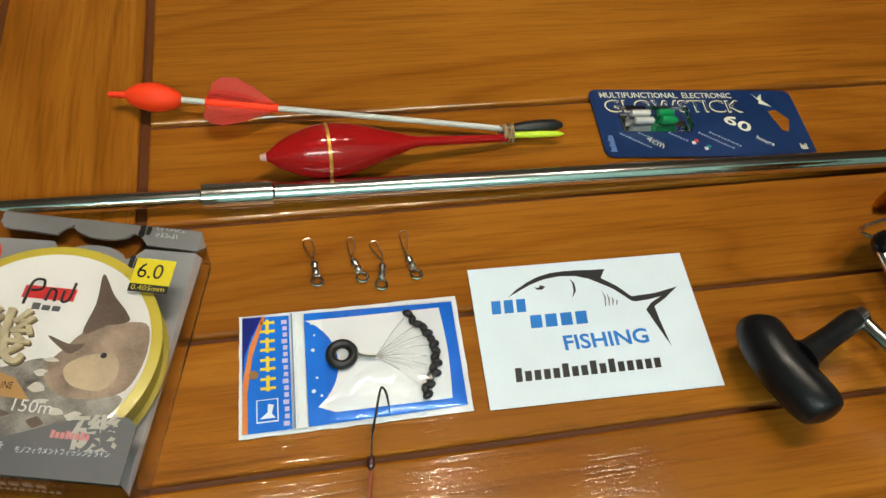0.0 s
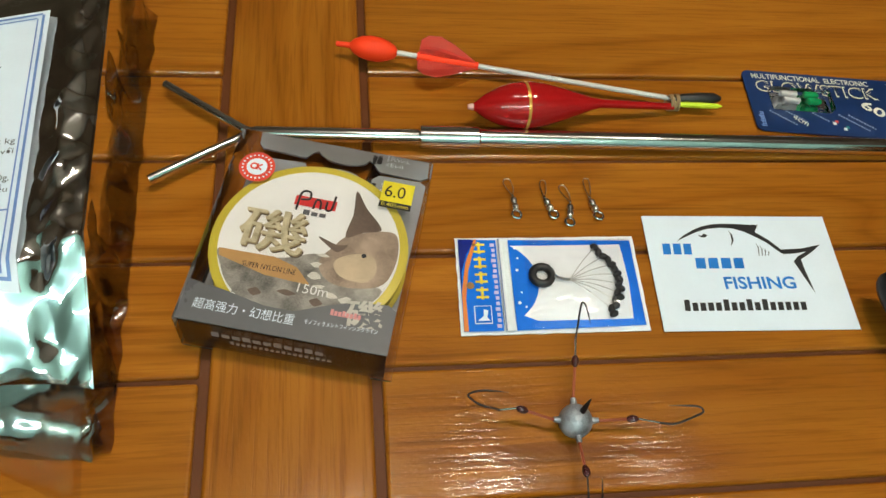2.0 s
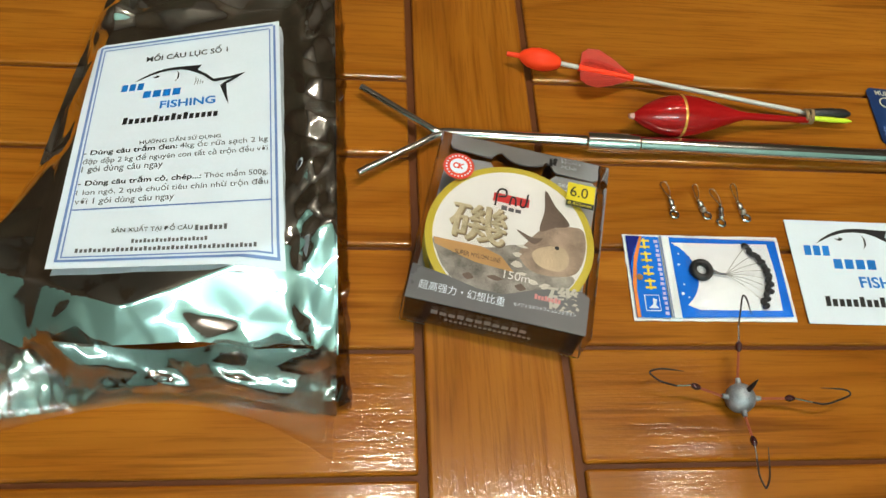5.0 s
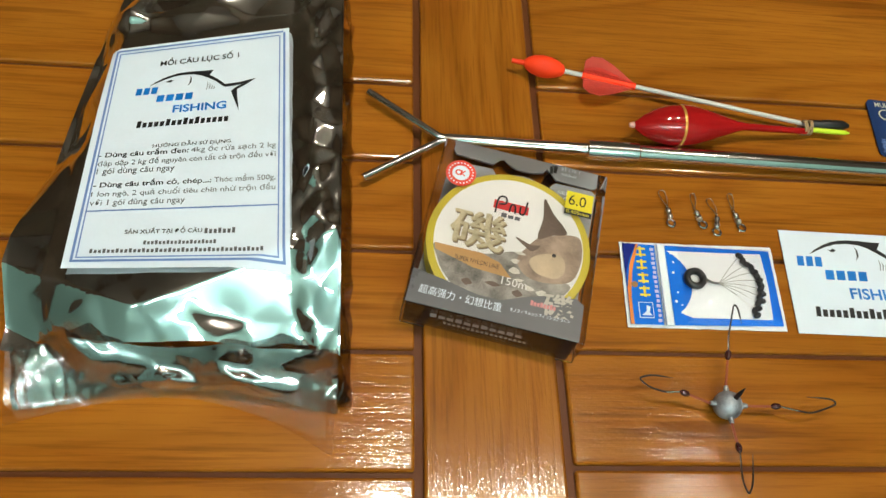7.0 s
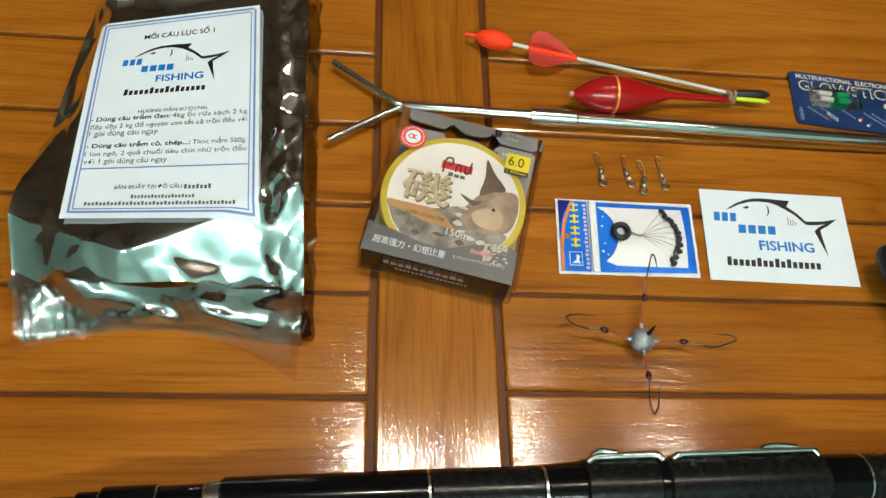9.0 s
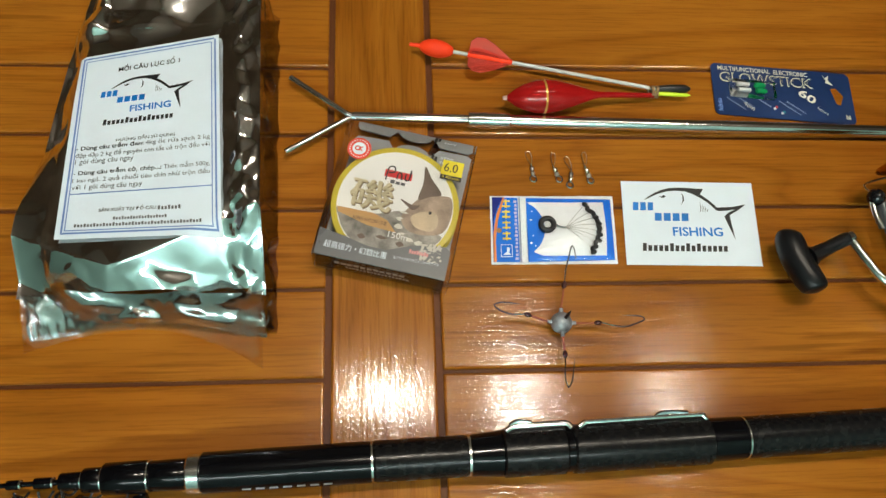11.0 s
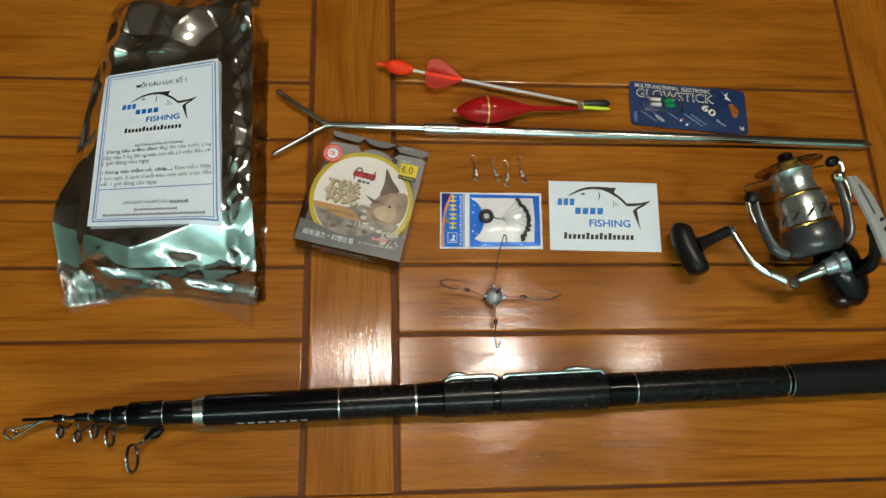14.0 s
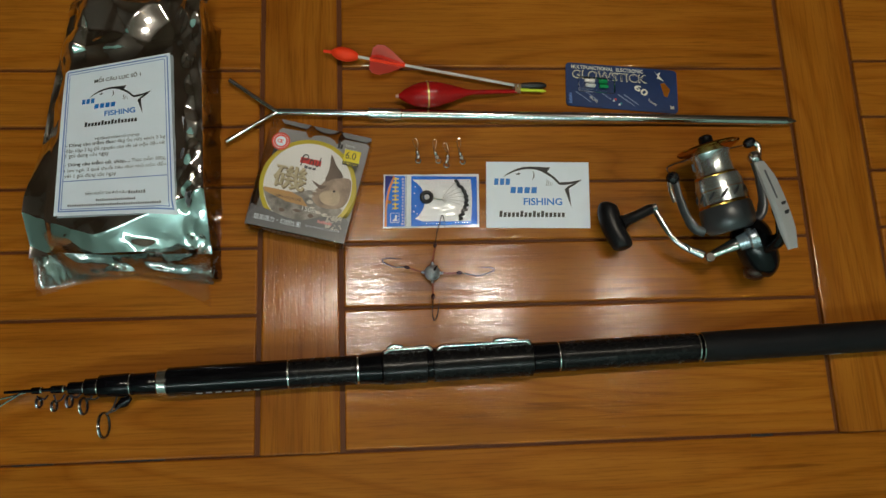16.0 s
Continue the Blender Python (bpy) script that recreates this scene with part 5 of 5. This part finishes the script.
# line guides
def guide(x, r, drop, lean):
    foot = rp(x + lean, RZ - 0.002, -0.004)
    c = rp(x, max(r * 1.12 + 0.0016, RZ - 0.007), -drop)
    part("guide_ring", ring(c, (1.0, 0.12, 0.12), r, 0.0010, 24, 8, 1.15), plain("dark_guide_ceramic", (0.03, 0.025, 0.022), 0.15, 0.4, coat=0.6), rod, "dark ceramic guide ring")
    part("guide_rim", ring(c - Vector((0.0008, 0.0004, 0)), (1.0, 0.12, 0.12), r * 1.06, 0.0006, 24, 6, 1.15), CHROME, rod, "chrome guide rim")
    for s in (-1, 1):
        part("guide_leg", tube(smooth_line([foot + Vector((0.004 * s, 0, 0)), (foot + c) / 2 + Vector((0.002 * s + 0.001, 0, 0)), c + Vector((0.0012, r * 0.95, r * 0.1 * s))], 4), 0.0007, 6), DARK_STEEL, rod)


guide(-0.3690, 0.0034, 0.0085, 0.004)
guide(-0.3575, 0.0036, 0.0118, 0.005)
guide(-0.3465, 0.0042, 0.0092, 0.006)
guide(-0.3355, 0.0058, 0.0135, 0.012)
guide(-0.3185, 0.0086, 0.0290, 0.014)
part("guide_foot", lathe(rp(-0.300, RZ - 0.003, -0.010), rp(-0.312, RZ - 0.006, -0.0165), [(0, 0.002), (0.4, 0.0042), (1, 0.0015)], 14), BLANK, rod)
part("tip_guide", ring((-0.3880, -0.1925, 0.0070), (1.0, 0.6, 0.6), 0.0040, 0.0011, 22, 8), CHROME, rod, "chrome tip guide ring")
part("tip_leg", joined(tube([rp(-0.372), (-0.3840, -0.1895, 0.0100)], 0.0007, 6), tube([rp(-0.378), (-0.3860, -0.1960, 0.0080)], 0.0007, 6)), CHROME, rod)

# ---- spinning reel ----
reel = thing("spinning_reel", (0.19, -0.06, 0), "grey and gold spinning reel with black handle knob", "fishing reel")
GREY_BODY = plain("gunmetal_paint", (0.055, 0.060, 0.065), 0.32, 0.35, vary=0.2, coat=0.3)
PALE_GREY, GOLD_METAL, BLACK_P = plain("pale_grey_foot_paint", (0.36, 0.37, 0.37), 0.45, vary=0.1), plain("gold_anodised", (0.62, 0.30, 0.06), 0.18, 1.0), plain("black_gloss_plastic", (0.006, 0.006, 0.007), 0.22, spec=0.35)
SPOOL_SILVER = plain("polished_spool", (0.62, 0.70, 0.70), 0.22, 0.9)
KNOB = plain("black_soft_knob", (0.008, 0.008, 0.009), 0.34, spec=0.25, bump=0.15, bump_scale=700)
A = Vector((0.215, -0.970, -0.110)).normalized()   # from the spool's lip to the body
D = (Vector((0.36, 0.02, 0.93)) - A * A.dot(Vector((0.36, 0.02, 0.93)))).normalized()   # towards the foot
E_ = A.cross(D).normalized()
if E_.x > 0:
    E_ = -E_
C0 = Vector((0.1790, -0.0070, 0.0455))
axp = lambda s: C0 + A * s
turned = lambda s0, s1, prof, n=40: lathe(axp(s0), axp(s1), [(s, 0.9 * r) for s, r in prof], n)
part("drag_knob", turned(-0.012, -0.001, [(0, 0.004), (0.15, 0.0062), (0.6, 0.0066), (1, 0.011)]), BLACK_P, reel, "dark drag knob")
part("spool_lip", turned(-0.0030, 0.0040, [(0, 0.0225), (0.12, 0.0280), (0.30, 0.0286), (0.42, 0.0276), (1, 0.0175)]), GOLD_METAL, reel, "gold anodised spool lip")
part("spool_core", turned(0.0035, 0.0225, [(0, 0.0180), (0.1, 0.0172), (0.5, 0.0166), (0.9, 0.0172), (1, 0.0180)]), SPOOL_SILVER, reel, "polished empty spool core")
for k, s in enumerate((0.4, 1.0, 1.55, 1.7)):
    a = D * math.cos(s + 0.6) + E_ * math.sin(s + 0.6)
    part("core_mark", tube([axp(0.009) + a * 0.0152, axp(0.015) + a * 0.0152], 0.0010, 6), INK_GREY, reel)
part("gold_ring", turned(0.0222, 0.0242, [(0, 0.0195), (0.5, 0.0200), (1, 0.0196)]), GOLD_METAL, reel)
part("spool_skirt", turned(0.0240, 0.0460, [(0, 0.0196), (0.25, 0.0212), (0.6, 0.0216), (1, 0.0222)]), SPOOL_SILVER, reel, "mirror-bright spool skirt")
part("gold_ring", turned(0.0345, 0.0352, [(0, 0.02155), (1, 0.02165)]), GOLD_METAL, reel)
for k in range(12):
    a0 = 2 * math.pi * k / 12
    pts = [axp(0.0365 + 0.0060 * j / 3) + (D * math.cos(a0 + 0.11 * j) + E_ * math.sin(a0 + 0.11 * j)) * 0.0195 for j in range(4)]
    part("skirt_slot", tube(pts, [0.0006, 0.0013, 0.0013, 0.0006], 8), INK_BLACK, reel)
part("gold_ring", turned(0.0458, 0.0482, [(0, 0.0224), (0.5, 0.0230), (1, 0.0226)]), GOLD_METAL, reel)
part("rotor", turned(0.0480, 0.0700, [(0, 0.0222), (0.1, 0.0236), (0.6, 0.0240), (0.85, 0.0225), (1, 0.0180)]), GREY_BODY, reel, "gunmetal grey rotor cup")
for sgn, nm in ((1, "rotor_arm"), (-1, "rotor_arm")):
    side = (E_ * 0.86 + D * -0.5).normalized() if sgn > 0 else (E_ * -0.80 + D * 0.45).normalized()
    pts = [axp(0.066) + side * 0.021, axp(0.060) + side * 0.0285, axp(0.046) + side * 0.0325, axp(0.030) + side * 0.0335, axp(0.018) + side * 0.0330]
    part(nm, tube(smooth_line(pts, 5), [0.0043] * 8 + [0.0036] * 6 + [0.0030] * 7, 14, flat=0.6), GREY_BODY, reel, "curved grey rotor arm")
    tip = axp(0.016) + side * 0.0345
    part("arm_cap", blob(tip, 0.0056, 0.0056, 0.0056), BLACK_P if sgn > 0 else CHROME, reel, "round bail pivot cap")
    part("bail_link", tube(smooth_line([tip + side * 0.003, axp(0.026) + side * 0.039, axp(0.036) + side * 0.038], 4), 0.0020, 10), CHROME, reel, "polished bail link")
sR, sL = (E_ * -0.80 + D * 0.45).normalized(), (E_ * 0.86 + D * -0.5).normalized()
part("line_roller", lathe(axp(0.004) + sR * 0.030, axp(0.002) + sR * 0.038, [(0, 0.0030), (0.3, 0.0042), (0.7, 0.0042), (1, 0.0030)], 16), BLACK_P, reel, "dark line roller")
part("roller_arm", tube(smooth_line([axp(0.003) + sR * 0.037, axp(0.008) + sR * 0.040, axp(0.018) + sR * 0.0375], 4), 0.0026, 10), CHROME, reel, "chrome roller arm")
back = (D * -0.55 - E_ * 0.55).normalized()
part("bail_wire", tube(smooth_line([axp(0.014) + sL * 0.036, axp(0.004) + sL * 0.034 + back * 0.012, axp(0.000) + back * 0.033, axp(0.002) + sR * 0.030 + back * 0.014, axp(0.003) + sR * 0.034], 6), 0.0009, 8), CHROME, reel, "thin bail wire")
# body, stem and foot
SH = Vector((0.023, 0.004, -0.003))
part("body", tube(smooth_line([axp(0.0690) + SH * 0.5 - D * 0.002, axp(0.0760) + SH * 0.85 - D * 0.003, axp(0.0860) + SH * 0.9 - D * 0.004, axp(0.0960) + SH * 1.1 - D * 0.008, axp(0.1040) + SH * 1.1 - D * 0.012, axp(0.1085) + SH - D * 0.014], 5), [0.0140 + 0.0015 * math.sin(min(1.0, k / 12) * math.pi / 2) if k < 15 else 0.0155 * math.sqrt(max(0.05, 1 - ((k - 14) / 11.3) ** 2)) for k in range(26)], 32), BLACK_P, reel, "glossy black gear body")
part("body_cover", lathe(axp(0.082) + SH + E_ * 0.004 - D * 0.006, axp(0.082) + SH + E_ * 0.0130 - D * 0.009, [(0, 0.0150), (0.6, 0.0140), (0.85, 0.0110), (1, 0.0080)], 32), plain("blue_grey_cover", (0.30, 0.38, 0.42), 0.28, 0.6), reel, "blue-grey side cover")
part("tail_cap", blob(axp(0.106) - D * 0.014 + SH, 0.0100, 0.0075, 0.0095), plain("dark_bronze_tail", (0.06, 0.025, 0.015), 0.25, 0.4, coat=0.4), reel, "dark bronze tail cap")
part("stem", tube(smooth_line([axp(0.088) + SH + D * 0.004, axp(0.084) + SH * 0.9 + D * 0.022, axp(0.072) + SH * 0.5 + D * 0.038, axp(0.062) + D * 0.049], 5), [0.0100] * 6 + [0.0078] * 6 + [0.0070] * 4, 16, flat=0.55), BLACK_P, reel, "black stem to the foot")
fa, fb = Vector((0.1960, -0.0350, 0.0930)), Vector((0.2125, -0.1035, 0.0940))
fd = (fb - fa).normalized()
fs = fd.cross(Vector((0.28, 0.05, 0.95))).normalized()
fu = fs.cross(fd).normalized()
if fu.z < 0:
    fu = -fu
bm = bmesh.new()
L = (fb - fa).length
prof = []
for k in range(17):
    s = k / 16
    w = 0.0068 * min(1, 0.72 + 1.2 * min(s, 1 - s))
    h = 0.0030 * min(1, 0.35 + 3.5 * min(s, 1 - s))
    c = fa + fd * L * s + fu * 0.0028 * math.sin(math.pi * s)
    prof.append([bm.verts.new(c + fs * x + fu * z) for x, z in ((-w, -h * 0.5), (-w, h * 0.3), (-w * 0.8, h), (w * 0.8, h), (w, h * 0.3), (w, -h * 0.5))])
for a, b_ in zip(prof, prof[1:]):
    for k in range(6):
        bm.faces.new((a[k], a[(k + 1) % 6], b_[(k + 1) % 6], b_[k]))
bm.faces.new(prof[0][::-1])
bm.faces.new(prof[-1])
bmesh.ops.recalc_face_normals(bm, faces=bm.faces)
part("foot", bm, PALE_GREY, reel, "long pale grey mounting foot", smooth=False)
for s in (0.52, 0.62):
    o = fa + fd * L * s + fu * 0.0059
    part("foot_mark", joined(tube([o - fs * 0.0028, o + fs * 0.0005], 0.0022, 6, flat=0.3)), INK_BLACK, reel)
part("foot_groove", tube([fa + fd * L * 0.12 + fu * 0.0050 + fs * 0.0030, fa + fd * L * 0.45 + fu * 0.0062 + fs * 0.0030], 0.0007, 6), INK_GREY, reel)
# handle
HB = Vector((0.2130, -0.0810, 0.0410))
part("handle_hub", lathe(HB, (0.1990, -0.0853, 0.0360), [(0, 0.0098), (0.4, 0.0098), (0.5, 0.0074), (1, 0.0062)], 28), plain("blue_steel_hub", (0.40, 0.50, 0.55), 0.25, 0.7), reel, "blue-steel handle hub")
part("handle_shaft", lathe((0.2000, -0.0850, 0.0358), (0.1800, -0.0920, 0.0260), [(0, 0.0048), (0.1, 0.0054), (0.3, 0.0054), (0.45, 0.0046), (0.9, 0.0042), (1, 0.0038)], 20), CHROME, reel, "polished folding handle shaft")
part("hinge_pin", lathe((0.1775, -0.0945, 0.0180), (0.1775, -0.0945, 0.0300), [(0, 0.0040), (0.15, 0.0050), (0.85, 0.0050), (1, 0.0036)], 18), CHROME, reel, "round chrome hinge pin")
part("crank_arm", tube(smooth_line([(0.1765, -0.0938, 0.0240), (0.1680, -0.0895, 0.0240), (0.1590, -0.0850, 0.0238), (0.1500, -0.0775, 0.0235), (0.1435, -0.0665, 0.0232), (0.1365, -0.0520, 0.0230)], 5), [0.0040] * 6 + [0.0034] * 6 + [0.0027] * 14, 12, flat=0.7), CHROME, reel, "bent chrome crank arm")
part("arm_joint", ring((0.1600, -0.0855, 0.0238), (0.80, 0.55, 0), 0.0036, 0.0007, 16, 6), DARK_STEEL, reel)
part("knob_axle", lathe((0.1385, -0.0490, 0.0232), (0.1345, -0.0505, 0.0230), [(0, 0.0026), (0.2, 0.0036), (1, 0.0036)], 16), CHROME, reel, "chrome axle cap")
part("knob_stem", lathe((0.1355, -0.0500, 0.0228), (0.1080, -0.0620, 0.0205), [(0, 0.0036), (0.1, 0.0044), (0.5, 0.0042), (0.85, 0.0050), (1, 0.0075)], 20), KNOB, reel, "black knob stem")
part("knob", tube(smooth_line([(0.0985, -0.0435, 0.0185), (0.0980, -0.0470, 0.0185), (0.0985, -0.0540, 0.0188), (0.1005, -0.0640, 0.0190), (0.1050, -0.0745, 0.0188), (0.1085, -0.0810, 0.0186), (0.1095, -0.0845, 0.0186)], 4), [0.88 * r for r in [0.0030, 0.0056, 0.0070, 0.0080, 0.0088, 0.0094, 0.0098, 0.0101, 0.0103, 0.0104, 0.0104, 0.0104, 0.0104, 0.0103, 0.0103, 0.0102, 0.0102, 0.0101, 0.0099, 0.0096, 0.0092, 0.0086, 0.0076, 0.0058, 0.0026]], 22), KNOB, reel, "black kidney-shaped knob")

# the thin clear films throw no shade of their own
for ob in scene.objects:
    if ob.name.split(".")[0] in ("clear_box", "blister", "cover_film", "under_fold", "front_side"):
        ob.visible_shadow = False
